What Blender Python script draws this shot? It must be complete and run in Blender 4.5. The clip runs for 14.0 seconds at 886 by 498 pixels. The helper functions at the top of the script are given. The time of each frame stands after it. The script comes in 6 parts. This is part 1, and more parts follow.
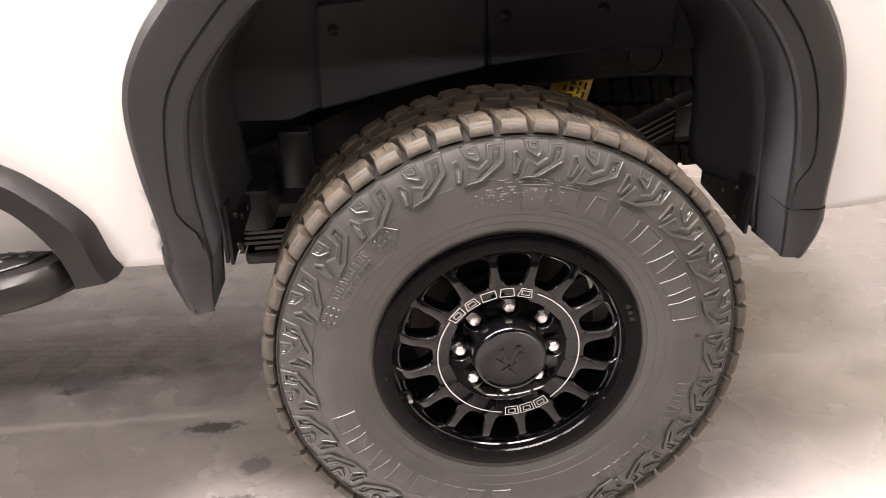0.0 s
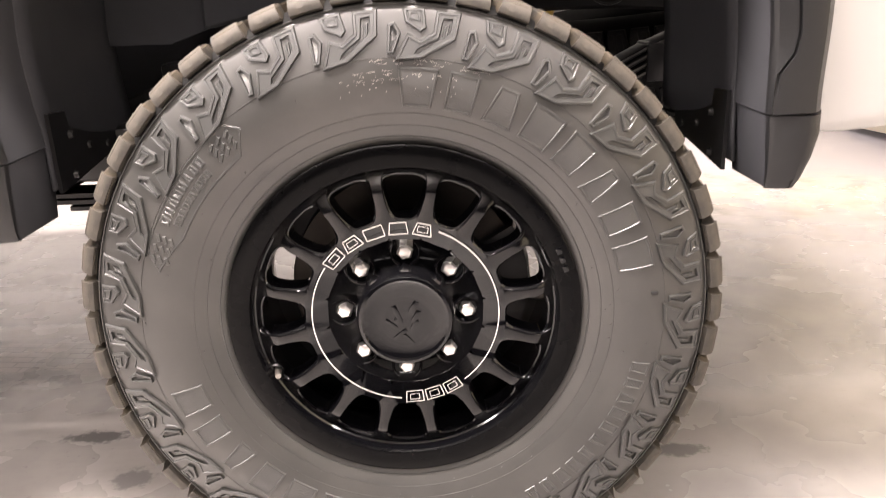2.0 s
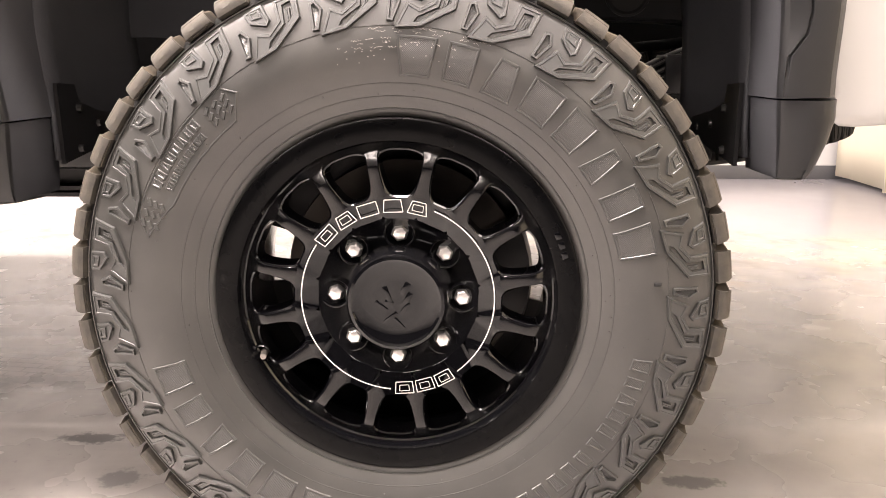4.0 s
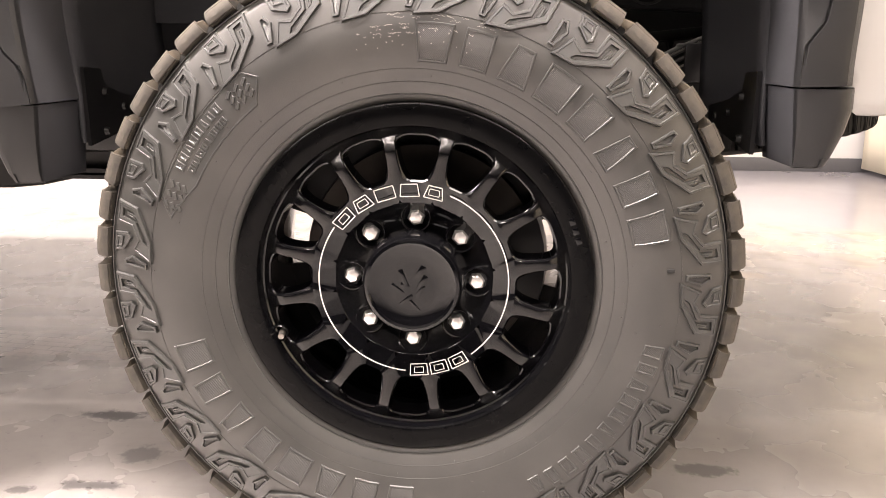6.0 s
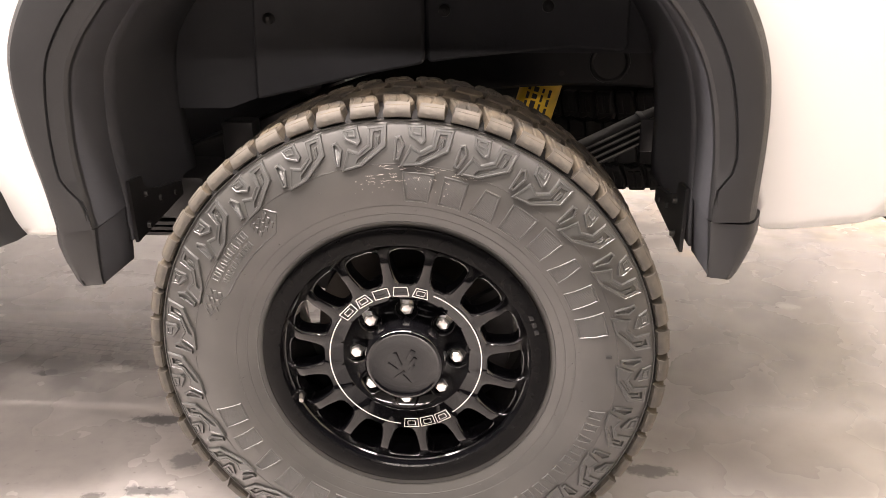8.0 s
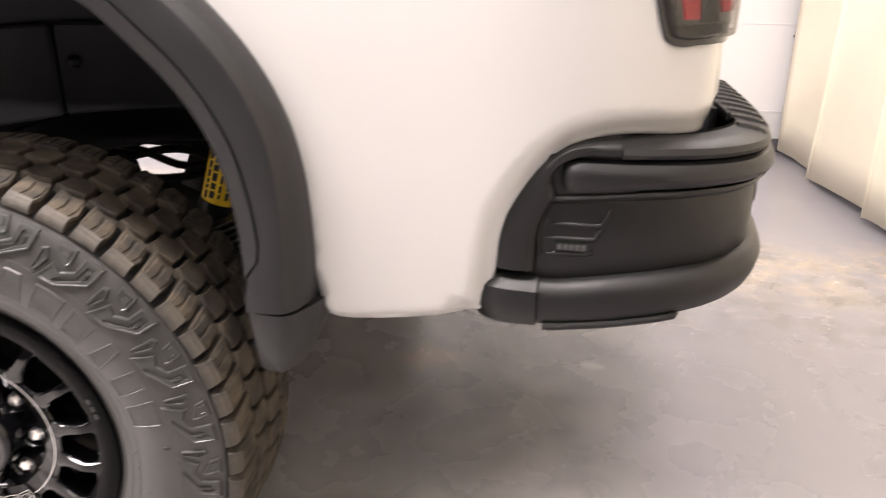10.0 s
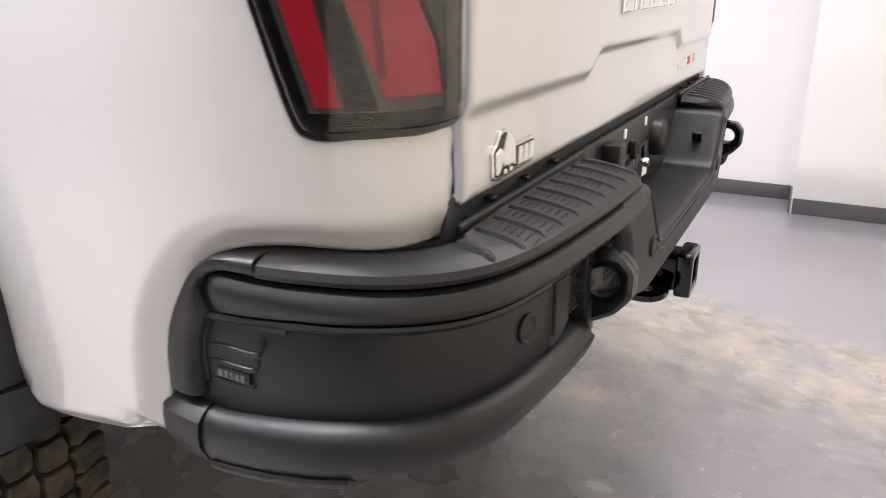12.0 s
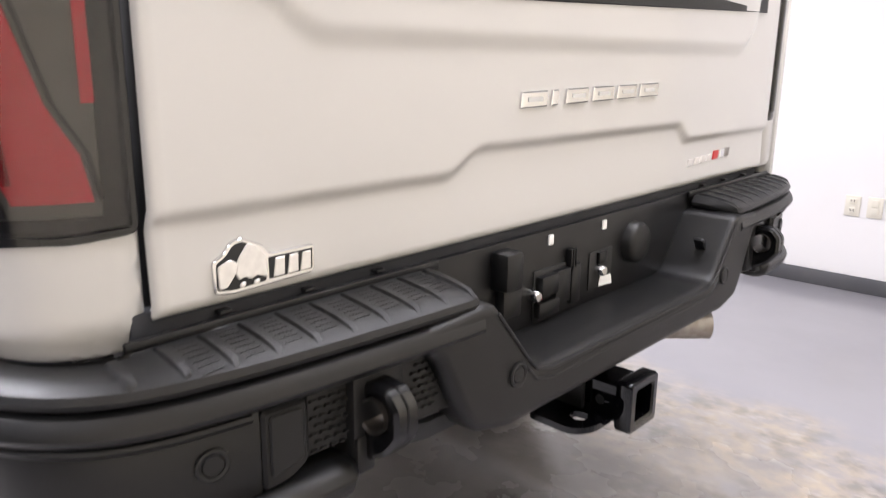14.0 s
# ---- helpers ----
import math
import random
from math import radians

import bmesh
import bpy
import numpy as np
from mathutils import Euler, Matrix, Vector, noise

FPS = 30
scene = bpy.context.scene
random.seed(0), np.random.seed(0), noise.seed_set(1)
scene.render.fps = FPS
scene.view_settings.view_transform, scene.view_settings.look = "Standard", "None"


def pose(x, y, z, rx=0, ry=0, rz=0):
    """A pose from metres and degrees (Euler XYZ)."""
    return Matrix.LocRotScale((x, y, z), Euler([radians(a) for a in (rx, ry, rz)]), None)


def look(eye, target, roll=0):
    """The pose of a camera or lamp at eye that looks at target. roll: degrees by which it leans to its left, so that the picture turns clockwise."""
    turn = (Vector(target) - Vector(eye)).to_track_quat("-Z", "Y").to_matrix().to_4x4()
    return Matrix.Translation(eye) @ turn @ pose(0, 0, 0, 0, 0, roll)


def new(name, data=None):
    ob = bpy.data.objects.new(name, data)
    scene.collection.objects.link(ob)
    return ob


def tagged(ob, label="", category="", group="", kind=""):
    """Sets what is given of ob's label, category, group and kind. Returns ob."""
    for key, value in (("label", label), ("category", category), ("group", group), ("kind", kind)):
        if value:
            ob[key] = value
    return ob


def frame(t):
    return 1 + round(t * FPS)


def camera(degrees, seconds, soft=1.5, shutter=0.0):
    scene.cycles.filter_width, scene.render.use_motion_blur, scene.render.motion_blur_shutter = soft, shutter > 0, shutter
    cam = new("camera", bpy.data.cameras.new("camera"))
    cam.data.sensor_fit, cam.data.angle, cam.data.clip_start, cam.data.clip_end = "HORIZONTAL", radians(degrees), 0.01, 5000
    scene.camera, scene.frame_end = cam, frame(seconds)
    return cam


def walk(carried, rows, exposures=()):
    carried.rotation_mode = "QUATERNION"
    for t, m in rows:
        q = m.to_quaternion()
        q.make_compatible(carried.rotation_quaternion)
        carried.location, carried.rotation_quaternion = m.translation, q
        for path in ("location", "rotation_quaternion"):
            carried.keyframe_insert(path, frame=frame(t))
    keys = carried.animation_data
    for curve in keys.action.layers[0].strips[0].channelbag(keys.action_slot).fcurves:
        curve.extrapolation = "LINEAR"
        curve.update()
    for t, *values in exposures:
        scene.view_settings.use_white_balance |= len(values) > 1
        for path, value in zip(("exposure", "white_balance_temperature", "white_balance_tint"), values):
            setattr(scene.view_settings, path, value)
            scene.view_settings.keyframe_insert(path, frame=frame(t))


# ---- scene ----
cam = camera(60.0, 14.0, soft=0.8, shutter=0.3)
PATH = [
    (0, (-0.217, -2.196, 1.235), (-0.069, -0.396, 0.375), -1.4),
    (0.5, (-0.211, -2.195, 1.212), (0.011, -0.402, 0.354), -1.4),
    (1, (-0.08, -2.146, 1.144), (0.068, -0.307, 0.372), -2.4),
    (1.5, (0.044, -2.051, 1.054), (0.124, -0.178, 0.359), -2.4),
    (2, (0.043, -2.007, 0.884), (0.068, -0.116, 0.232), -1.9),
    (2.2, (0.052, -2.005, 0.836), (0.05, -0.104, 0.214), -1.7),
    (4.5, (0.101, -2.01, 0.75), (0.015, -0.064, 0.297), 0.1),
    (5, (0.1, -2.013, 0.746), (-0.008, -0.066, 0.302), 0.4),
    (5.5, (0.111, -2.024, 0.751), (-0.01, -0.081, 0.293), 0.6),
    (6, (0.109, -2.025, 0.75), (-0.018, -0.091, 0.255), 0.3),
    (6.5, (0.115, -2.035, 0.768), (-0.007, -0.117, 0.216), -0.1),
    (7, (0.11, -2.115, 0.949), (-0.008, -0.227, 0.3), -0.8),
    (7.2, (0.108, -2.14, 1.021), (-0.005, -0.261, 0.344), -1.0),
    (9.3, (0.502, -2.175, 1.155), (0.313, -0.341, 0.38), 1.1),
    (9.5, (0.597, -2.123, 1.162), (0.405, -0.284, 0.4), 1.2),
    (10, (0.863, -1.971, 1.194), (0.669, -0.117, 0.47), 1.2),
    (10.5, (1.1, -1.927, 1.216), (0.787, -0.071, 0.542), 0.5),
    (11, (1.26, -1.858, 1.216), (0.819, -0.023, 0.556), 0.4),
    (11.5, (1.375, -1.68, 1.232), (0.709, 0.09, 0.584), -0.1),
    (12, (1.51, -1.535, 1.229), (0.66, 0.157, 0.585), 0.2),
    (12.5, (1.768, -1.447, 1.234), (0.75, 0.158, 0.61), 0.3),
    (13, (1.922, -1.382, 1.238), (0.814, 0.176, 0.649), 0.6),
    (13.5, (1.94, -1.312, 1.234), (0.749, 0.2, 0.688), 0.7),
    (14, (1.888, -1.128, 1.268), (0.587, 0.31, 0.779), 0.7),
]
# the clip's camera opens up on the dark wheel and closes again on the white tailgate
EXPOSURES = [(0.0, 0.50, 7000, 13), (0.5, 0.70, 7000, 13), (2.0, 0.98, 7100, 12), (4.5, 0.96, 7250, 12), (6.5, 0.92, 7250, 12), (9.5, 0.70, 7000, 11), (10.0, 0.36, 6750, 11), (10.5, 0.12, 6500, 11), (11.5, 0.06, 6250, 10), (14.0, 0.14, 6000, 9)]
walk(cam, [(t, look(eye, target, roll)) for t, eye, target, roll in PATH], EXPOSURES)

# ---- light: a closed white showroom bay under rows of ceiling panels ----
world = bpy.data.worlds.new("world")
world.use_nodes = True
world.node_tree.nodes["Background"].inputs[0].default_value = (0.9, 0.93, 1.0, 1)
world.node_tree.nodes["Background"].inputs[1].default_value = 0.4
scene.world = world
CEIL = 3.1
LAMPS = ((-3.2, -3.9, 60), (-0.6, -3.9, 50), (2.0, -3.9, 48), (-3.2, -1.5, 150), (-0.6, -1.46, 205), (2.0, -1.75, 19), (-3.2, 1.6, 80), (-0.6, 1.6, 50), (1.66, 0.62, 94))
for lx, ly, watts in LAMPS:
    lamp = bpy.data.lights.new("ceiling_lamp", "AREA")
    lamp.shape, lamp.size, lamp.size_y, lamp.energy = "RECTANGLE", 2.2, 0.28, watts
    lamp.color = (1.0, 0.928, 0.945)
    lo = new("ceiling_lamp", lamp)
    lo.matrix_world = look((lx, ly, CEIL - 0.05), (lx, ly + 0.001, 0))

CY = 0.075          # the truck's middle line
WZ = 0.4385          # height of the wheel's axle
WY = -0.88          # middle plane of the wheel


# ---- materials ----
def mat(name, base, rough=0.5, metal=0.0, coat=0.0, grain=0.0, grain_scale=200.0, var=0.0, var_scale=6.0, bump=0.0, bump_scale=300.0,
        tint=None, spec=0.5, rvar=0.0, sheen=None):
    m = bpy.data.materials.new(name)
    m.use_nodes = True
    nt = m.node_tree
    b = nt.nodes["Principled BSDF"]
    b.inputs["Roughness"].default_value = rough
    b.inputs["Metallic"].default_value = metal
    b.inputs["Coat Weight"].default_value = coat
    b.inputs["Coat Roughness"].default_value = 0.04
    b.inputs["Specular IOR Level"].default_value = spec
    b.inputs["Base Color"].default_value = (*base, 1)
    if sheen:
        b.inputs["Specular Tint"].default_value = (*sheen, 1)
    tc = nt.nodes.new("ShaderNodeTexCoord")

    def nz(scale, detail=4.0):
        n = nt.nodes.new("ShaderNodeTexNoise")
        n.inputs["Scale"].default_value, n.inputs["Detail"].default_value = scale, detail
        nt.links.new(tc.outputs["Object"], n.inputs["Vector"])
        return n
    if var or grain:
        a, g = nz(var_scale), nz(grain_scale, 2.0)
        mix = nt.nodes.new("ShaderNodeMix")
        mix.data_type = "RGBA"
        mix.inputs[6].default_value = (*base, 1)
        mix.inputs[7].default_value = (*(tint or [c * 0.6 for c in base]), 1)
        mp = nt.nodes.new("ShaderNodeMapRange")
        mp.inputs[1].default_value, mp.inputs[2].default_value = 0.35, 0.68
        mp.inputs[3].default_value, mp.inputs[4].default_value = 0.0, var
        nt.links.new(a.outputs[0], mp.inputs[0])
        md = nt.nodes.new("ShaderNodeMath")
        md.operation = "MULTIPLY_ADD"
        md.inputs[1].default_value = grain
        nt.links.new(g.outputs[0], md.inputs[0])
        nt.links.new(mp.outputs[0], md.inputs[2])
        nt.links.new(md.outputs[0], mix.inputs[0])
        nt.links.new(mix.outputs[2], b.inputs["Base Color"])
        if rvar:
            mr = nt.nodes.new("ShaderNodeMapRange")
            mr.inputs[3].default_value, mr.inputs[4].default_value = rough - rvar, rough + rvar
            nt.links.new(a.outputs[0], mr.inputs[0])
            nt.links.new(mr.outputs[0], b.inputs["Roughness"])
    if bump:
        n = nz(bump_scale, 3.0)
        bp = nt.nodes.new("ShaderNodeBump")
        bp.inputs["Strength"].default_value, bp.inputs["Distance"].default_value = bump, 0.001
        nt.links.new(n.outputs[0], bp.inputs["Height"])
        nt.links.new(bp.outputs[0], b.inputs["Normal"])
    return m


def hatched(name, base, lines):
    """Rubber cut with fine parallel grooves."""
    m = mat(name, base, 0.42, spec=0.8, var=0.4, var_scale=40, tint=[c * 1.5 for c in base])
    nt = m.node_tree
    tc, wave, bp = nt.nodes.new("ShaderNodeTexCoord"), nt.nodes.new("ShaderNodeTexWave"), nt.nodes.new("ShaderNodeBump")
    wave.bands_direction = "DIAGONAL"
    wave.inputs["Scale"].default_value = lines / 3
    bp.inputs["Strength"].default_value, bp.inputs["Distance"].default_value = 0.5, 0.0008
    nt.links.new(tc.outputs["Object"], wave.inputs["Vector"])
    nt.links.new(wave.outputs["Fac"], bp.inputs["Height"])
    nt.links.new(bp.outputs[0], nt.nodes["Principled BSDF"].inputs["Normal"])
    return m


WHITE = mat("white_paint", (0.486, 0.479, 0.464), 0.28, coat=0.8, var=0.06, var_scale=1.3, tint=(0.470, 0.463, 0.448), bump=0.02, bump_scale=500)
PLASTIC = mat("textured_black_plastic", (0.0050, 0.0050, 0.0052), 0.40, spec=0.38, var=0.35, var_scale=9, grain=0.25, grain_scale=700, tint=(0.0088, 0.0087, 0.0088), bump=0.3, bump_scale=1400, rvar=0.06)
FLARE = mat("textured_grey_black_plastic", (0.0092, 0.0095, 0.0103), 0.42, spec=0.42, var=0.35, var_scale=9, grain=0.25, grain_scale=700, tint=(0.0145, 0.0147, 0.0155), bump=0.3, bump_scale=1400, rvar=0.06)
LINER = mat("liner_felt_plastic", (0.0320, 0.0335, 0.0380), 0.72, spec=0.16, var=0.5, var_scale=7, grain=0.4, grain_scale=500, tint=(0.054, 0.055, 0.060), bump=0.5, bump_scale=900)
BLACK = mat("black_metal", (0.007, 0.007, 0.0075), 0.36, spec=0.3, var=0.3, var_scale=12, tint=(0.016, 0.0155, 0.015), bump=0.15, bump_scale=400)
SHINY = mat("semi_gloss_black", (0.004, 0.004, 0.0045), 0.22, spec=0.5, var=0.3, var_scale=20, tint=(0.008, 0.008, 0.008), bump=0.1, bump_scale=300)
GLOSS = mat("gloss_black_paint", (0.002, 0.002, 0.0025), 0.08, spec=0.22, coat=0.55, bump=0.01, bump_scale=120, sheen=(0.92, 0.97, 1.0))
SPOKE = mat("spoke_black_paint", (0.002, 0.002, 0.0025), 0.20, spec=0.38, coat=0.25, bump=0.01, bump_scale=120)
SATIN = mat("satin_black_paint", (0.0022, 0.0022, 0.0025), 0.16, spec=0.09, var=0.4, var_scale=30, tint=(0.004, 0.004, 0.004), bump=0.02, bump_scale=500, rvar=0.05)
RUBBER = mat("tyre_rubber", (0.0175, 0.0176, 0.0166), 0.42, spec=0.82, var=0.9, var_scale=7, grain=0.30, grain_scale=350, tint=(0.039, 0.0378, 0.0348), bump=0.14, bump_scale=900, rvar=0.10)
TREAD = mat("dusty_tread_rubber", (0.014, 0.0134, 0.0124), 0.80, spec=0.3, var=0.95, var_scale=26, grain=0.30, grain_scale=260, tint=(0.070, 0.056, 0.039), bump=0.4, bump_scale=500)
RAISED = mat("raised_rubber", (0.027, 0.0275, 0.0265), 0.40, spec=0.75, var=0.5, var_scale=14, grain=0.2, grain_scale=400, tint=(0.050, 0.0495, 0.046), bump=0.12, bump_scale=900, sheen=(0.97, 0.99, 1.0))
BAR = hatched("hatched_bar_rubber", (0.030, 0.0304, 0.0295), 750.0)
SHOULDER = mat("dusty_shoulder_rubber", (0.021, 0.0200, 0.0180), 0.66, spec=0.45, var=0.95, var_scale=26, grain=0.35, grain_scale=260, tint=(0.066, 0.057, 0.045), bump=0.4, bump_scale=500)
HATCH = hatched("hatched_rubber", (0.020, 0.020, 0.0195), 900.0)
DARKSTEEL = mat("dull_brake_steel", (0.055, 0.048, 0.042), 0.45, 0.7, var=0.6, var_scale=30, tint=(0.03, 0.025, 0.022))
TOOTH = mat("lamp_tooth_grey", (0.013, 0.013, 0.014), 0.3, coat=0.4)
DEEPRED = mat("deep_red_lens", (0.16, 0.004, 0.010), 0.2, coat=0.6, var=0.3, var_scale=40)
CHROME = mat("chrome", (0.75, 0.75, 0.76), 0.12, 1.0, bump=0.03, bump_scale=200)
NUT = mat("polished_nut", (0.90, 0.88, 0.86), 0.33, 0.92, var=0.3, var_scale=60, bump=0.05, bump_scale=500)
STEEL = mat("worn_steel", (0.40, 0.38, 0.36), 0.42, 1.0, var=0.7, var_scale=30, tint=(0.22, 0.19, 0.16), bump=0.25, bump_scale=300)
BRIGHT = mat("pale_silver_enamel", (0.74, 0.72, 0.69), 0.32, 0.35, var=0.3, var_scale=90)
LINE = mat("milled_silver_line", (0.62, 0.60, 0.58), 0.35, 0.3)
RED = mat("red_lens", (0.43, 0.016, 0.030), 0.26, coat=0.6, var=0.5, var_scale=25, tint=(0.30, 0.010, 0.016))
SMOKE = mat("smoked_reflector", (0.115, 0.112, 0.105), 0.28, 0.55, var=0.5, var_scale=20, tint=(0.06, 0.058, 0.052))
DARKLENS = mat("dark_lens_housing", (0.006, 0.006, 0.0065), 0.22, spec=0.3, coat=0.5, var=0.3, var_scale=30)
STEP = mat("worn_grip_metal", (0.10, 0.10, 0.10), 0.4, 0.6, var=0.5, var_scale=60)
YELLOW = mat("yellow_paint", (0.82, 0.53, 0.03), 0.45, var=0.6, var_scale=25, tint=(0.42, 0.27, 0.02), bump=0.1, bump_scale=300)
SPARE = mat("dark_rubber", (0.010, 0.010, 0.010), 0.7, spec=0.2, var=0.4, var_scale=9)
INK = mat("black_ink", (0.01, 0.01, 0.01), 0.6)
FARP = mat("near_black_wall", (0.020, 0.020, 0.022), 0.7, var=0.3, var_scale=0.6)
WALLP = mat("wall_paint", (0.72, 0.705, 0.695), 0.62, var=0.25, var_scale=0.8, grain=0.08, grain_scale=60, tint=(0.65, 0.63, 0.61), bump=0.15, bump_scale=90)
CEILP = mat("ceiling_paint", (0.72, 0.71, 0.70), 0.8, var=0.15, var_scale=0.9)
BASE = mat("grey_vinyl_base", (0.085, 0.085, 0.092), 0.5, var=0.5, var_scale=4, tint=(0.12, 0.118, 0.12), bump=0.1, bump_scale=200)
CLOTH = mat("cream_cloth", (0.78, 0.72, 0.58), 0.9, var=0.4, var_scale=3, grain=0.12, grain_scale=220, tint=(0.70, 0.64, 0.52), bump=0.3, bump_scale=420)
OUTLET = mat("outlet_plastic", (0.70, 0.66, 0.56), 0.4, var=0.2)
REDTRIM = mat("red_trim", (0.45, 0.02, 0.02), 0.35)
CHALK = mat("worn_chalk", (0.42, 0.40, 0.37), 0.7, var=0.6, var_scale=300)
WARN = mat("white_marker", (0.8, 0.8, 0.78), 0.5)


def lens_glass():
    m = bpy.data.materials.new("clear_lens")
    m.use_nodes = True
    nt = m.node_tree
    nt.nodes.remove(nt.nodes["Principled BSDF"])
    clear, gloss = nt.nodes.new("ShaderNodeBsdfTransparent"), nt.nodes.new("ShaderNodeBsdfGlossy")
    clear.inputs[0].default_value = (0.74, 0.725, 0.715, 1)
    gloss.inputs["Roughness"].default_value = 0.04
    mix, fres = nt.nodes.new("ShaderNodeMixShader"), nt.nodes.new("ShaderNodeFresnel")
    fres.inputs[0].default_value = 1.45
    nt.links.new(fres.outputs[0], mix.inputs[0])
    nt.links.new(clear.outputs[0], mix.inputs[1])
    nt.links.new(gloss.outputs[0], mix.inputs[2])
    nt.links.new(mix.outputs[0], nt.nodes["Material Output"].inputs[0])
    return m


GLASS = lens_glass()


def concrete():
    m = bpy.data.materials.new("worn_concrete")
    m.use_nodes = True
    nt = m.node_tree
    b = nt.nodes["Principled BSDF"]
    L = nt.links.new
    geo = nt.nodes.new("ShaderNodeNewGeometry")
    pos = geo.outputs["Position"]

    def nz(scale, detail=6.0, rough=0.6, stretch=None):
        n = nt.nodes.new("ShaderNodeTexNoise")
        n.inputs["Scale"].default_value, n.inputs["Detail"].default_value, n.inputs["Roughness"].default_value = scale, detail, rough
        if stretch:
            mp = nt.nodes.new("ShaderNodeMapping")
            mp.inputs["Scale"].default_value = stretch
            L(pos, mp.inputs["Vector"])
            L(mp.outputs[0], n.inputs["Vector"])
        else:
            L(pos, n.inputs["Vector"])
        return n.outputs[0]

    def ramp(src, a, c, lo=0.0, hi=1.0):
        r = nt.nodes.new("ShaderNodeMapRange")
        r.interpolation_type = "SMOOTHSTEP"
        for i, v in enumerate((a, c, lo, hi)):
            r.inputs[i + 1].default_value = v
        L(src, r.inputs[0])
        return r.outputs[0]

    def mth(op, a, c):
        n = nt.nodes.new("ShaderNodeMath")
        n.operation = op
        for i, v in enumerate((a, c)):
            if isinstance(v, (int, float)):
                n.inputs[i].default_value = v
            else:
                L(v, n.inputs[i])
        return n.outputs[0]

    def mix(f, a, c):
        n = nt.nodes.new("ShaderNodeMix")
        n.data_type = "RGBA"
        for i, v in ((0, f), (6, a), (7, c)):
            if isinstance(v, tuple):
                n.inputs[i].default_value = (*v, 1)
            elif isinstance(v, (int, float)):
                n.inputs[i].default_value = v
            else:
                L(v, n.inputs[i])
        return n.outputs[2]
    sep = nt.nodes.new("ShaderNodeSeparateXYZ")
    L(pos, sep.inputs[0])
    big, mid, fine, grit = nz(0.9), nz(4.5, 4.0, 0.5), nz(26.0, 3.0, 0.5), nz(140.0, 2.0)
    wob = mth("MULTIPLY", mth("SUBTRACT", nz(2.2, 3.0, 0.45), 0.5), 0.55)
    yy = mth("ADD", sep.outputs[1], wob)
    soft, cloud = nz(6.0, 3.0, 0.5), nz(2.6, 4.0, 0.55)
    bare = mix(ramp(mid, 0.25, 0.75), (0.345, 0.328, 0.320), (0.245, 0.234, 0.232))
    bare = mix(ramp(fine, 0.40, 0.75, 0.0, 0.35), bare, (0.31, 0.294, 0.286))
    bare = mix(ramp(soft, 0.50, 0.75, 0.0, 0.3), bare, (0.20, 0.19, 0.19))
    paint = mix(ramp(big, 0.3, 0.7), (0.30, 0.291, 0.312), (0.272, 0.263, 0.284))
    # paler coat on the side ahead of the wheel, dirtied in bands along the truck
    light = mix(ramp(cloud, 0.30, 0.70), (0.50, 0.472, 0.452), (0.42, 0.394, 0.376))
    light = mix(ramp(fine, 0.40, 0.75, 0.0, 0.3), light, (0.36, 0.34, 0.325))
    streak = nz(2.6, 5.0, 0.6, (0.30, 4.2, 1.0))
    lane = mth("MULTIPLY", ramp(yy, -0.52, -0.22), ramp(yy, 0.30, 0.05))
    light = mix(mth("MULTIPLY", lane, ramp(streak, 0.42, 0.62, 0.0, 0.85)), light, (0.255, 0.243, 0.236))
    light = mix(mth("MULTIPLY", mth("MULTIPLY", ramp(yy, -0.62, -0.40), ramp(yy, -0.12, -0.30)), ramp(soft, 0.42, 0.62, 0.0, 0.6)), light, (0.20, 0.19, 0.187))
    bare = mix(ramp(mth("ADD", sep.outputs[0], mth("MULTIPLY", wob, 1.2)), 0.30, -0.50), bare, light)
    bare = mix(ramp(nz(3.2, 6.0, 0.62, (0.35, 3.0, 1.0)), 0.50, 0.70, 0.0, 0.2), bare, (0.21, 0.20, 0.20))
    bare = mix(ramp(nz(48.0, 3.0), 0.64, 0.72, 0.0, 0.35), bare, (0.16, 0.15, 0.15))
    # blocks of a dirty tyre print
    brick, turn = nt.nodes.new("ShaderNodeTexBrick"), nt.nodes.new("ShaderNodeMapping")
    turn.inputs["Rotation"].default_value = (0, 0, 0.12)
    L(pos, turn.inputs["Vector"])
    L(turn.outputs[0], brick.inputs["Vector"])
    brick.inputs["Scale"].default_value, brick.inputs["Mortar Size"].default_value, brick.inputs["Mortar Smooth"].default_value = 9.0, 0.035, 0.6
    here = mth("MULTIPLY", mth("MULTIPLY", ramp(yy, -0.30, -0.20), ramp(yy, -0.02, -0.12)), mth("MULTIPLY", ramp(sep.outputs[0], -0.62, -0.78), ramp(sep.outputs[0], -1.5, -1.2)))
    bare = mix(mth("MULTIPLY", mth("MULTIPLY", here, ramp(fine, 0.35, 0.6, 0.2, 0.7)), brick.outputs["Fac"]), bare, (0.17, 0.16, 0.155))
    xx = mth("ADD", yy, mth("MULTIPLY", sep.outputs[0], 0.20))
    # floor darkened under the truck's tail: its shade is put into the colour
    truck_shade = mth("MULTIPLY", ramp(mth("ADD", xx, mth("MULTIPLY", mth("SUBTRACT", cloud, 0.5), 0.5)), 1.15, 0.35), mth("MULTIPLY", ramp(sep.outputs[0], 0.10, 0.75, 0.0, 0.85), ramp(yy, -0.60, -0.20)))
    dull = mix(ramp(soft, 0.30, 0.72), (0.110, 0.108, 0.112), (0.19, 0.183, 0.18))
    bare = mix(truck_shade, bare, dull)
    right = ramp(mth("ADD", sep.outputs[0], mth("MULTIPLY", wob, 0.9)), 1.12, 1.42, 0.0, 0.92)
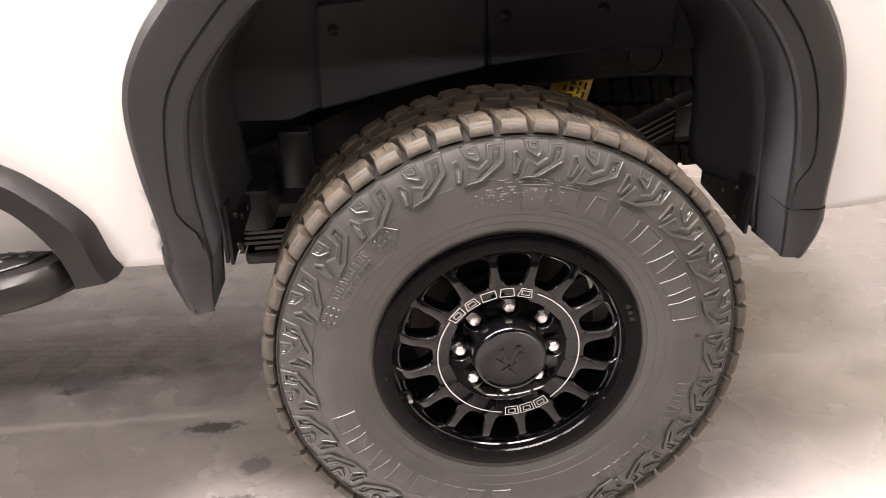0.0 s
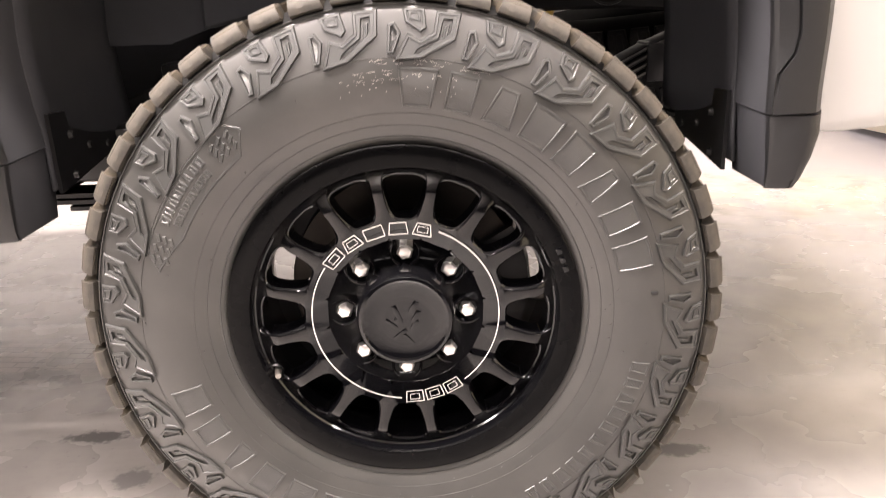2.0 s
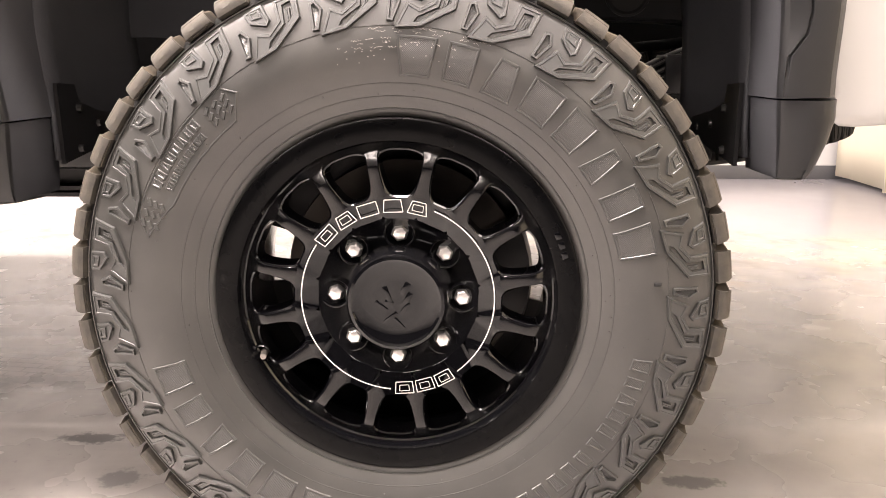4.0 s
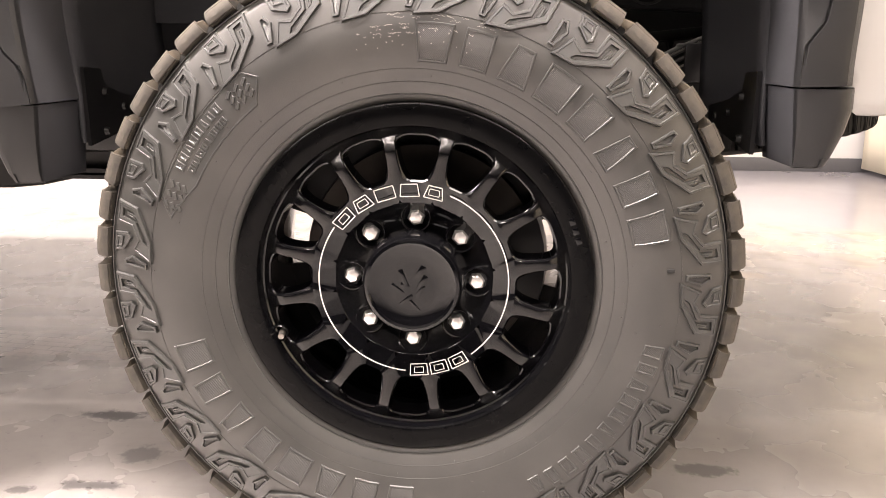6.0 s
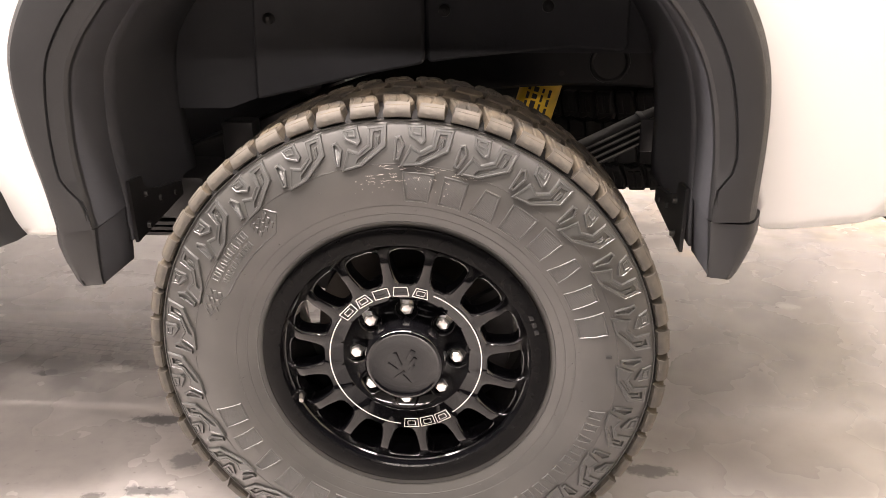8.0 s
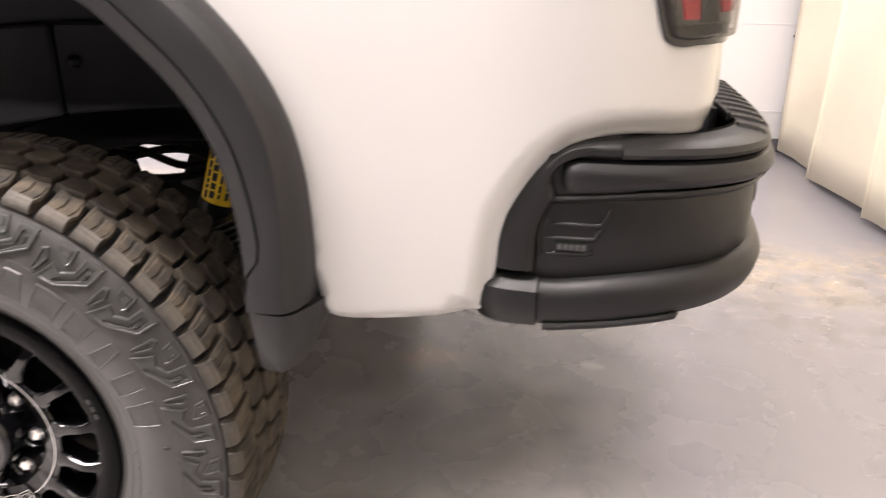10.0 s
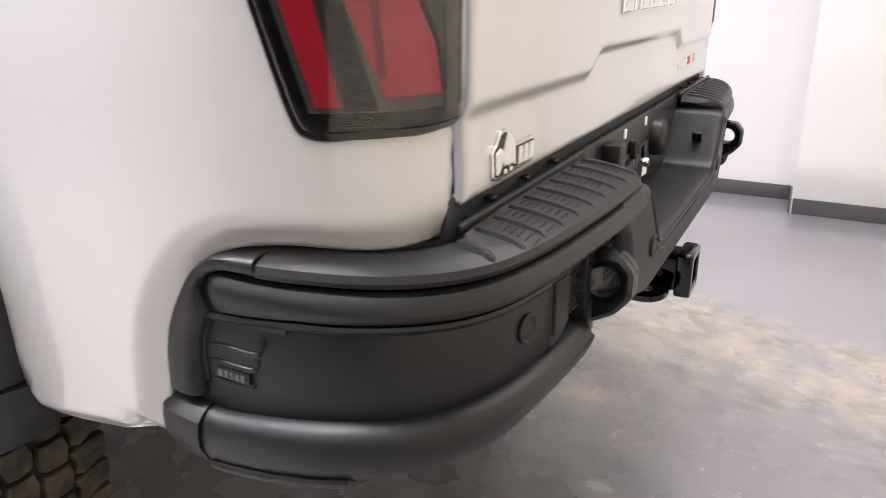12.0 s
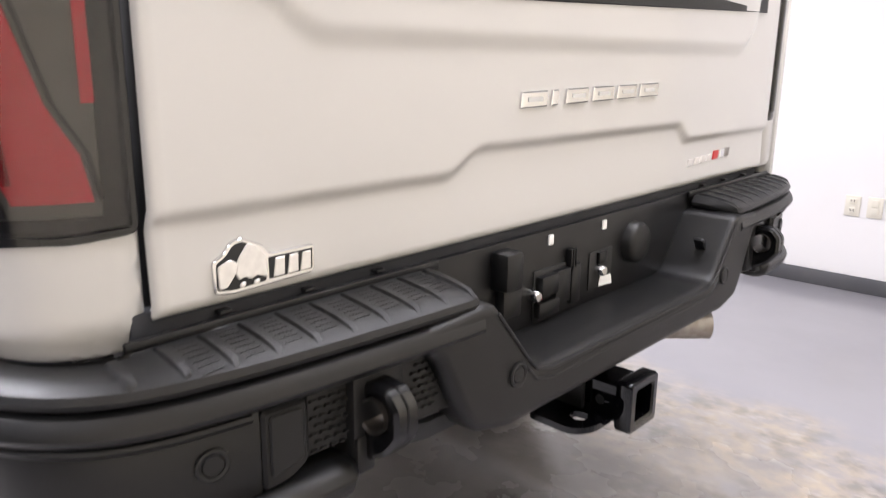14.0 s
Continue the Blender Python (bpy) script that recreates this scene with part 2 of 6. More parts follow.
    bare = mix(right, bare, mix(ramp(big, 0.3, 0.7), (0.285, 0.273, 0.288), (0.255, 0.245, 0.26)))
    col = mix(ramp(xx, 1.55, 1.95), bare, paint)
    # a band of tan wear where the paint has gone
    band = mth("MULTIPLY", ramp(xx, 0.95, 1.35), ramp(xx, 1.95, 1.60))
    band = mth("MULTIPLY", band, ramp(nz(5.5, 4.0, 0.5), 0.30, 0.60))
    col = mix(mth("MULTIPLY", band, ramp(nz(17.0, 4.0, 0.55), 0.30, 0.70, 0.25, 0.90)), col, (0.46, 0.385, 0.29))
    # blotches in the band: bared dark concrete and pale old coating
    zone = mth("MULTIPLY", ramp(xx, 0.60, 1.05), ramp(xx, 1.95, 1.60))
    col = mix(mth("MULTIPLY", zone, ramp(nz(8.0, 4.0, 0.55), 0.46, 0.70, 0.0, 0.6)), col, (0.175, 0.160, 0.140))
    col = mix(mth("MULTIPLY", zone, ramp(nz(15.0, 4.0, 0.5, (0.7, 1.3, 1.0)), 0.52, 0.72, 0.0, 0.4)), col, (0.50, 0.46, 0.41))

    rag = mth("ADD", mth("MULTIPLY", mth("SUBTRACT", nz(13.0, 8.0, 0.7), 0.5), 2.6), mth("MULTIPLY", mth("SUBTRACT", nz(70.0, 3.0), 0.5), 1.0))

    def spot(x, y, rx, ry, colour, amount):
        nonlocal col
        dx = mth("DIVIDE", mth("SUBTRACT", sep.outputs[0], x), rx)
        dy = mth("DIVIDE", mth("SUBTRACT", sep.outputs[1], y), ry)
        d = mth("SQRT", mth("ADD", mth("MULTIPLY", dx, dx), mth("MULTIPLY", dy, dy)), 0.0)
        d = mth("ADD", d, rag)
        col = mix(ramp(d, 1.6, 0.3, 0.0, amount) if colour == TAN else ramp(d, 1.15, 0.62, 0.0, amount), col, colour)
    for x, y, rx, ry, c, a in SPOTS:
        spot(x, y, rx, ry, c, a)
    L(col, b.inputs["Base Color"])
    rough = mth("ADD", ramp(yy, 1.1, 1.7, 0.27, 0.17), mth("MULTIPLY", mth("SUBTRACT", mid, 0.5), 0.14))
    L(rough, b.inputs["Roughness"])
    b.inputs["Specular IOR Level"].default_value = 0.8
    bp = nt.nodes.new("ShaderNodeBump")
    bp.inputs["Strength"].default_value, bp.inputs["Distance"].default_value = 0.05, 0.001
    L(mth("MULTIPLY", mth("ADD", fine, mth("MULTIPLY", grit, 0.5)), ramp(xx, 1.75, 1.35)), bp.inputs["Height"])
    L(bp.outputs[0], b.inputs["Normal"])
    return m


DARKSTAIN, PALE, TAN = (0.085, 0.082, 0.085), (0.72, 0.71, 0.70), (0.48, 0.37, 0.24)
GREY = (0.19, 0.182, 0.18)
SPOTS = [(0.45, 0.97, 0.10, 0.07, PALE, 0.22), (0.50, 0.947, 0.05, 0.03, PALE, 0.6), (1.115, 0.165, 0.042, 0.030, PALE, 0.22), (0.667, 0.50, 0.06, 0.04, DARKSTAIN, 0.5),
         (0.62, 0.15, 0.10, 0.07, TAN, 0.25), (0.95, 0.62, 0.10, 0.05, TAN, 0.4), (0.509, -0.71, 0.05, 0.022, DARKSTAIN, 0.7), (0.68, -0.40, 0.20, 0.10, GREY, 0.5),
         (-0.68, -0.58, 0.075, 0.026, DARKSTAIN, 0.85), (-0.545, -0.735, 0.045, 0.032, GREY, 0.8), (-0.59, -0.848, 0.06, 0.018, DARKSTAIN, 0.7), (-0.709, -0.869, 0.03, 0.014, DARKSTAIN, 0.6),
         (-1.085, -0.33, 0.10, 0.04, GREY, 0.8), (-0.96, -0.29, 0.12, 0.03, GREY, 0.7), (-1.10, -0.376, 0.04, 0.02, DARKSTAIN, 0.8), (-1.19, -0.09, 0.10, 0.02, GREY, 0.6),
         (-1.30, 0.25, 0.26, 0.06, PALE, 0.6), (-1.02, 0.27, 0.16, 0.04, PALE, 0.5), (-0.92, -0.345, 0.07, 0.02, PALE, 0.5), (-1.09, 0.01, 0.14, 0.02, PALE, 0.5)]
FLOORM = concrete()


# ---- mesh tools ----
def finish(name, me, material, parent=None, label="", smooth=35):
    for p in me.polygons:
        p.use_smooth = smooth > 0
    if smooth > 0:
        me.set_sharp_from_angle(angle=radians(smooth))
    me.materials.append(material)
    ob = new(name, me)
    if parent is not None:
        ob.parent = parent
        ob.matrix_parent_inverse = Matrix.Identity(4)
    if label:
        tagged(ob, label)
    return ob


def part(name, bm, material, parent=None, label="", smooth=35, fix=True):
    if fix:
        bmesh.ops.recalc_face_normals(bm, faces=bm.faces)
    me = bpy.data.meshes.new(name)
    bm.to_mesh(me)
    bm.free()
    return finish(name, me, material, parent, label, smooth)


def thing(name, label, category, group="", kind="", at=(0, 0, 0)):
    ob = new(name)
    ob.location = at
    ob.empty_display_size = 0.1
    return tagged(ob, label, category, group, kind)


def add_box(bm, c, s, bevel=0.0, m=None, seg=2):
    g = bmesh.ops.create_cube(bm, size=1.0)
    bmesh.ops.scale(bm, vec=s, verts=g["verts"])
    if bevel:
        es = list({e for v in g["verts"] for e in v.link_edges})
        r = bmesh.ops.bevel(bm, geom=es, offset=bevel, segments=seg, affect="EDGES", profile=0.5)
        vs = list({v for f in r["faces"] for v in f.verts} | {v for v in g["verts"] if v.is_valid})
    else:
        vs = g["verts"]
    bmesh.ops.transform(bm, matrix=Matrix.Translation(c) @ (m or Matrix.Identity(4)), verts=vs)
    return vs


def box(c, s, bevel=0.003, m=None):
    bm = bmesh.new()
    add_box(bm, c, s, bevel, m)
    return bm


def add_loft(bm, rings, closed=True, caps=True, loop=False):
    vs = [[bm.verts.new(p) for p in r] for r in rings]
    n = len(vs[0])
    pairs = list(zip(vs, vs[1:])) + ([(vs[-1], vs[0])] if loop else [])
    for a, b in pairs:
        for i in range(n if closed else n - 1):
            j = (i + 1) % n
            try:
                bm.faces.new((a[i], a[j], b[j], b[i]))
            except ValueError:
                pass
    if caps and closed and not loop:
        for r in (vs[0], vs[-1]):
            try:
                bm.faces.new(r)
            except ValueError:
                pass
    return vs


def loft(rings, closed=True, caps=True, loop=False):
    bm = bmesh.new()
    add_loft(bm, rings, closed, caps, loop)
    return bm


def spline(pts, per=6):
    """Points along a smooth curve through pts."""
    P = [Vector(p) for p in pts]
    P = [P[0] * 2 - P[1]] + P + [P[-1] * 2 - P[-2]]
    out = []
    for i in range(1, len(P) - 2):
        a, b, c, d = P[i - 1:i + 3]
        for k in range(per):
            t = k / per
            out.append(0.5 * (2 * b + (c - a) * t + (2 * a - 5 * b + 4 * c - d) * t * t + (3 * b - a - 3 * c + d) * t ** 3))
    return out + [P[-2]]


def add_tube(bm, pts, r, n=10, caps=True):
    pts = [Vector(p) for p in pts]
    rings, up = [], Vector((0.13, 0.21, 0.97))
    for i, p in enumerate(pts):
        d = (pts[min(i + 1, len(pts) - 1)] - pts[max(i - 1, 0)]).normalized()
        a = d.cross(up).normalized()
        b = d.cross(a)
        rr = r[i] if isinstance(r, (list, tuple)) else r
        rings.append([p + rr * (a * math.cos(2 * math.pi * k / n) + b * math.sin(2 * math.pi * k / n)) for k in range(n)])
    add_loft(bm, rings, True, caps)


def tube(pts, r, n=10):
    bm = bmesh.new()
    add_tube(bm, pts, r, n)
    return bm


def revolve(profile, n=96, closed=False):
    """profile of (radius, y) round the Y axis."""
    rings = [[(r * math.sin(2 * math.pi * k / n), y, r * math.cos(2 * math.pi * k / n)) for r, y in profile] for k in range(n)]
    return loft(rings, closed, False, True)


def prism(poly, y0, y1, bevel=0.0, to3=None):
    """A polygon in (u, v) pushed from depth y0 to y1; to3 maps (u, v, depth) to space."""
    f = to3 or (lambda u, v, d: (u, d, v))
    cx, cz = sum(p[0] for p in poly) / len(poly), sum(p[1] for p in poly) / len(poly)
    bm = bmesh.new()
    rings = [[f(u, v, y0) for u, v in poly]]
    if bevel:
        s = 1 if y1 > y0 else -1
        rings.append([f(u, v, y1 - s * bevel) for u, v in poly])
        ins = inset(poly, bevel)
        rings.append([f(u, v, y1) for u, v in ins])
    else:
        rings.append([f(u, v, y1) for u, v in poly])
    add_loft(bm, rings, True, True)
    return bm


def inset(poly, d):
    """The polygon moved in by d, whichever way it runs."""
    n = len(poly)
    area = sum(poly[i][0] * poly[(i + 1) % n][1] - poly[(i + 1) % n][0] * poly[i][1] for i in range(n))
    s = 1 if area > 0 else -1
    out = []
    for i in range(n):
        a, b, c = Vector(poly[i - 1]), Vector(poly[i]), Vector(poly[(i + 1) % n])
        e, g = (b - a).normalized(), (c - b).normalized()
        na, nb = Vector((-e.y, e.x)) * s, Vector((-g.y, g.x)) * s
        m = na + nb
        k = m.length_squared
        m = m * (2 / k) if k > 0.7 else m.normalized() * 1.7
        out.append((b.x + m.x * d, b.y + m.y * d))
    return out


def round_poly(poly, r, seg=4):
    """The polygon with its corners rounded."""
    out, n = [], len(poly)
    for i in range(n):
        a, b, c = Vector(poly[i - 1]), Vector(poly[i]), Vector(poly[(i + 1) % n])
        ea, ec = a - b, c - b
        k = min(r, 0.45 * ea.length, 0.45 * ec.length)
        p, q = b + ea.normalized() * k, b + ec.normalized() * k
        for j in range(seg + 1):
            t = j / seg
            v = p * (1 - t) ** 2 + b * 2 * t * (1 - t) + q * t * t
            out.append((v.x, v.y))
    return out


def sheet(bm, outline, mapf, step, extra=()):
    """A curved skin: the outline in (u, v), filled with triangles at about that step, and mapped to space."""
    from mathutils.geometry import delaunay_2d_cdt
    dense = []
    n = len(outline)
    for i in range(n):
        a, b = Vector(outline[i]), Vector(outline[(i + 1) % n])
        k = max(1, int((b - a).length / step))
        dense += [a.lerp(b, j / k) for j in range(k)]
    m = len(dense)
    us, vs_ = [p.x for p in dense], [p.y for p in dense]
    pts = list(dense)
    nu, nv = int((max(us) - min(us)) / step) + 1, int((max(vs_) - min(vs_)) / step) + 1
    for i in range(nu + 1):
        for j in range(nv + 1):
            pts.append(Vector((min(us) + (i + 0.5 * (j % 2)) * step, min(vs_) + j * step)))
    pts += [Vector(e) for e in extra]
    v2, _, faces, *_ = delaunay_2d_cdt(pts, [(i, (i + 1) % m) for i in range(m)], [list(range(m))], 1, 1e-5)
    vs = [bm.verts.new(mapf(p.x, p.y)) for p in v2]
    for fc in faces:
        try:
            bm.faces.new([vs[i] for i in fc])
        except ValueError:
            pass
    loose = [v for v in bm.verts if not v.link_faces]
    bmesh.ops.delete(bm, geom=loose, context="VERTS")
    return dense


def lettering(text, size):
    """The outline font as vertices and faces, flat in (u, v)."""
    cu = bpy.data.curves.new("lettering", "FONT")
    cu.body, cu.size, cu.resolution_u = text, size, 2
    ob = bpy.data.objects.new("lettering", cu)
    scene.collection.objects.link(ob)
    dg = bpy.context.evaluated_depsgraph_get()
    me = bpy.data.meshes.new_from_object(ob.evaluated_get(dg))
    vs, fs = [tuple(v.co[:2]) for v in me.vertices], [tuple(p.vertices) for p in me.polygons]
    bpy.data.objects.remove(ob)
    bpy.data.curves.remove(cu)
    bpy.data.meshes.remove(me)
    return vs, fs


def smoothstep(a, b, x):
    t = min(1.0, max(0.0, (x - a) / (b - a)))
    return t * t * (3 - 2 * t)


# ---- the room ----


def slab(name, c, s, material, label, category):
    bm = box(c, s, 0)
    return tagged(part(name, bm, material, None, "", 0), label, category, kind="structure")


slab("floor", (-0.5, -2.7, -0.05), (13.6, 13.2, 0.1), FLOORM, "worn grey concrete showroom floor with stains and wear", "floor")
slab("ceiling", (-0.5, -2.7, CEIL + 0.05), (13.6, 13.2, 0.1), CEILP, "plain white ceiling", "ceiling")
slab("wall_north", (-2.81, 3.60, CEIL / 2), (8.38, 0.16, CEIL), WALLP, "white painted wall behind the truck", "wall")
slab("wall_north_return", (3.75, 3.44, CEIL / 2), (4.74, 0.48, CEIL), WALLP, "white painted wall standing forward of the other", "wall")
# three unseen walls, near-black to hold down bounce and reflections
slab("wall_west", (-7.08, -2.74, CEIL / 2), (0.16, 12.84, CEIL), FARP, "unseen near-black side wall that closes the bay", "wall")
slab("wall_east", (6.08, -2.74, CEIL / 2), (0.16, 12.84, CEIL), FARP, "unseen near-black side wall that closes the bay", "wall")
slab("wall_south", (-0.5, -9.08, CEIL / 2), (13.0, 0.16, CEIL), FARP, "unseen near-black wall across from the truck", "wall")


def baseboard(name, c, s):
    bm = box(c, s, 0.003)
    return tagged(part(name, bm, BASE), "dark grey vinyl baseboard along the white wall", "baseboard", kind="structure")


baseboard("baseboard_north", (-2.82, 3.514, 0.045), (8.36, 0.012, 0.09))
baseboard("baseboard_corner", (1.374, 3.355, 0.045), (0.012, 0.318, 0.09))
baseboard("baseboard_return", (3.74, 3.194, 0.045), (4.70, 0.012, 0.09))


def block_joints():
    """Shallow joints of the painted masonry panel in the forward wall."""
    bm = bmesh.new()
    x0, x1, z0, z1, y = 2.10, 2.56, 0.265, 0.81, 3.199
    rect = [(x0, z0), (x1, z0), (x1, z1), (x0, z1)]
    seq = ((-0.004, 3.202), (-0.004, 3.196), (0.004, 3.196), (0.005, 3.1985))
    add_loft(bm, [[(u, yy, v) for u, v in inset(rect, d)] for d, yy in seq], True, True)
    ob = part("access_panel", bm, WALLP)
    tagged(ob, "flush white painted access panel in the wall", "access panel")
    part("screw", box((2.50, 3.195, 0.74), (0.014, 0.008, 0.014), 0.003), STEEL, ob)


block_joints()


def wall_outlet(x, z, blank):
    ob = thing("wall_outlet" if not blank else "switch_plate", "ivory plastic %s plate on the white wall" % ("blank" if blank else "power outlet"),
               "outlet", at=(x, 3.519, z))
    part("cover_plate", box((0, -0.004, 0), (0.078, 0.008, 0.115), 0.003), OUTLET, ob)
    for dz in (-0.026, 0.026):
        if blank:
            part("rocker", box((0, -0.009, dz * 0.9), (0.034, 0.006, 0.040), 0.002), OUTLET, ob)
        else:
            s = part("socket", box((0, -0.009, dz), (0.036, 0.006, 0.034), 0.003), OUTLET, ob)
            bm = bmesh.new()
            for dx in (-0.008, 0.008):
                add_box(bm, (dx, -0.0125, dz + 0.003), (0.004, 0.002, 0.012))
            part("slot", bm, INK, s)


wall_outlet(0.755, 0.485, False)
wall_outlet(0.868, 0.487, True)


def curtain():
    """A heavy drape along the side of the bay, in wide flat pleats."""
    bm = bmesh.new()
    rows = []
    y, k = 3.10, 0
    pts = []
    while y > -3.4:
        w = 0.62 + 0.10 * math.sin(k * 2.3)
        pts += [(2.50 - 0.015, y), (2.52, y - 0.3 * w), (2.545, y - w), (2.535, y - w - 0.03), (2.475, y - w - 0.035)]
        y -= w + 0.04
        k += 1
    path = spline([(a, b, 0) for a, b in pts], 3)
    for j in range(15):
        z = 0.035 + (CEIL - 0.2) * j / 14
        sway = 0.03 * math.sin(j * 0.6)
        rows.append([(p.x + 0.02 * math.sin(p.y * 5 + j * 0.25) * (1 - j / 16) + 0.004 * sway, p.y, z + 0.012 * math.sin(p.y * 4.1) * (j == 0)) for p in path])
    add_loft(bm, rows, False, False)
    ob = part("curtain", bm, CLOTH, None, "", 60, False)
    so = ob.modifiers.new("thick", "SOLIDIFY")
    so.thickness = 0.004
    tagged(ob, "heavy cream cloth curtain hanging in wide pleats", "curtain")
    rail = part("curtain_rail", box((2.51, -0.15, CEIL - 0.14), (0.03, 6.6, 0.04), 0.004), STEEL)
    tagged(rail, "plain steel curtain rail under the ceiling", "curtain rail")


curtain()


def ceiling_panel(x, y):
    ob = thing("ceiling_light", "long narrow ceiling light panel", "ceiling light", "ceiling lights", at=(x, y, CEIL))
    bm = bmesh.new()
    for c, s in (((0, 0.17, -0.02), (2.28, 0.04, 0.04)), ((0, -0.17, -0.02), (2.28, 0.04, 0.04)), ((1.12, 0, -0.02), (0.04, 0.30, 0.04)), ((-1.12, 0, -0.02), (0.04, 0.30, 0.04))):
        add_box(bm, c, s, 0.003)
    part("frame", bm, CEILP, ob)
    part("diffuser", box((0, 0, -0.012), (2.20, 0.30, 0.012), 0.002), OUTLET, ob, "pale plastic diffuser")


for px_, py_, _ in LAMPS:
    ceiling_panel(px_, py_)


# ---- the truck ----
truck = thing("pickup_truck", "white pickup truck with black off-road bumper, flares and wheels", "pickup truck")

# -- wheel: its axis is Y, its face looks to -Y, angles run clockwise from the top --


def polar(r, deg, y):
    a = radians(deg)
    return (r * math.sin(a), y, r * math.cos(a))


SIDE = [(0.236, -0.106), (0.243, -0.120), (0.252, -0.126), (0.262, -0.1310), (0.28, -0.1400), (0.30, -0.1482), (0.32, -0.1540), (0.335, -0.1550), (0.35, -0.1538), (0.365, -0.1508),
        (0.38, -0.1466), (0.40, -0.1400), (0.415, -0.1345), (0.426, -0.1280), (0.433, -0.1200)]


def side_y(r):
    for (r0, y0), (r1, y1) in zip(SIDE, SIDE[1:]):
        if r <= r1:
            return y0 + (y1 - y0) * (r - r0) / (r1 - r0)
    return SIDE[-1][1]


def raise_poly(bm, poly, h, edge=0.0022, dip=0.0, hatched=False):
    """A raised figure on the sidewall; poly in (radius, degrees)."""
    flat = [(d * 0.36 * math.pi / 180, r) for r, d in poly]

    def put(pts, hh):
        return [bm.verts.new(polar(v, math.degrees(u / 0.36), side_y(v) - hh)) for u, v in pts]
    loops = [put(inset(flat, -0.0012), -0.0005), put(flat, h)]
    if dip:
        loops += [put(inset(flat, edge), h), put(inset(flat, edge * 1.5), h - dip)]
    for a, b in zip(loops, loops[1:]):
        for i in range(len(a)):
            j = (i + 1) % len(a)
            bm.faces.new((a[i], a[j], b[j], b[i]))
    v = loops[-1]
    groups = [(0, 1, 2, 3, 4, 11), (11, 4, 5, 10), (10, 5, 6, 7, 8, 9)] if len(v) == 12 else [range(len(v))]
    for g in groups:
        last = bm.faces.new([v[i] for i in g])
        if hatched:
            last.material_index = 1


def raise_open(bm, poly, hole, h, edge=0.0022, dip=0.0012):
    """A raised figure with a ridge along its rim and a sunk pocket."""
    flat = [(d * 0.36 * math.pi / 180, r) for r, d in poly]
    pocket = [(d * 0.36 * math.pi / 180, r) for r, d in hole]

    def put(pts, hh):
        return [bm.verts.new(polar(v, math.degrees(u / 0.36), side_y(v) - hh)) for u, v in pts]

    def skirt(loops):
        for a, b in zip(loops, loops[1:]):
            for i in range(len(a)):
                j = (i + 1) % len(a)
                bm.faces.new((a[i], a[j], b[j], b[i]))
    rim = [put(inset(flat, -0.0014), -0.0005), put(flat, h), put(inset(flat, edge), h), put(inset(flat, edge * 1.3), h - dip)]
    well = [put(inset(pocket, -0.0004), h - dip), put(inset(pocket, 0.0006), 0.0002)]
    skirt(rim)
    skirt(well)
    edges = []
    for lp in (rim[-1], well[0]):
        for i in range(len(lp)):
            edges.append(bm.edges.get((lp[i], lp[(i + 1) % len(lp)])))
    bmesh.ops.triangle_fill(bm, edges=edges, use_beauty=True)


def fine_poly(poly, k=3):
    out = []
    for i in range(len(poly)):
        a, b = poly[i], poly[(i + 1) % len(poly)]
        out += [(a[0] + (b[0] - a[0]) * j / k, a[1] + (b[1] - a[1]) * j / k) for j in range(k)]
    return out


def tyre_shell():
    prof = SIDE + [(0.4375, -0.112), (0.4395, -0.075), (0.4405, -0.03), (0.4405, 0.03), (0.4395, 0.075), (0.4375, 0.112)] + [(r, -y) for r, y in reversed(SIDE)]
    return revolve(prof, 144)


def ridge_ring(r, h, w):
    return revolve([(r - w, side_y(r - w) + 0.0004), (r - w * 0.5, side_y(r) - h), (r + w * 0.5, side_y(r) - h), (r + w, side_y(r + w) + 0.0004)], 144)


UNITS = 25


HOOK = [(0.3600, 0.7), (0.3892, 2.9), (0.3820, 5.2), (0.3930, 7.7), (0.4180, 7.9), (0.4195, 11.9), (0.3889, 11.6), (0.3627, 5.6)]
POCKET = [(0.3672, 4.3), (0.3735, 4.9), (0.3875, 8.6), (0.4105, 9.1), (0.4120, 10.7), (0.3945, 10.6), (0.3668, 5.2)]
LUGS = {
    "sidewall_hook": None,
    "sidewall_wedge": ([(0.3686, -0.9), (0.4010, -0.5), (0.4030, 0.5), (0.3903, 1.5), (0.3678, 0.2)], 0.0042, 0.0030),
    "sidewall_block": ([(0.4045, 2.6), (0.4190, 2.1), (0.4200, 5.6), (0.3990, 6.1), (0.3936, 5.3)], 0.0040, 0.0014),
}


def ring_of(name, mesh, count, parent, start=0.0, label=""):
    """Alike pieces round the wheel, each an object on the one mesh."""
    for k in range(count):
        ob = new(name, mesh)
        ob.parent = parent
        ob.matrix_basis = Matrix.Rotation(radians(start + 360 / count * k), 4, "Y")
        if label:
            tagged(ob, label)


def mesh_of(name, bm, material, smooth=30):
    bmesh.ops.recalc_face_normals(bm, faces=bm.faces)
    me = bpy.data.meshes.new(name)
    bm.to_mesh(me)
    bm.free()
    for p in me.polygons:
        p.use_smooth = True
    me.set_sharp_from_angle(angle=radians(smooth))
    me.materials.append(material)
    return me


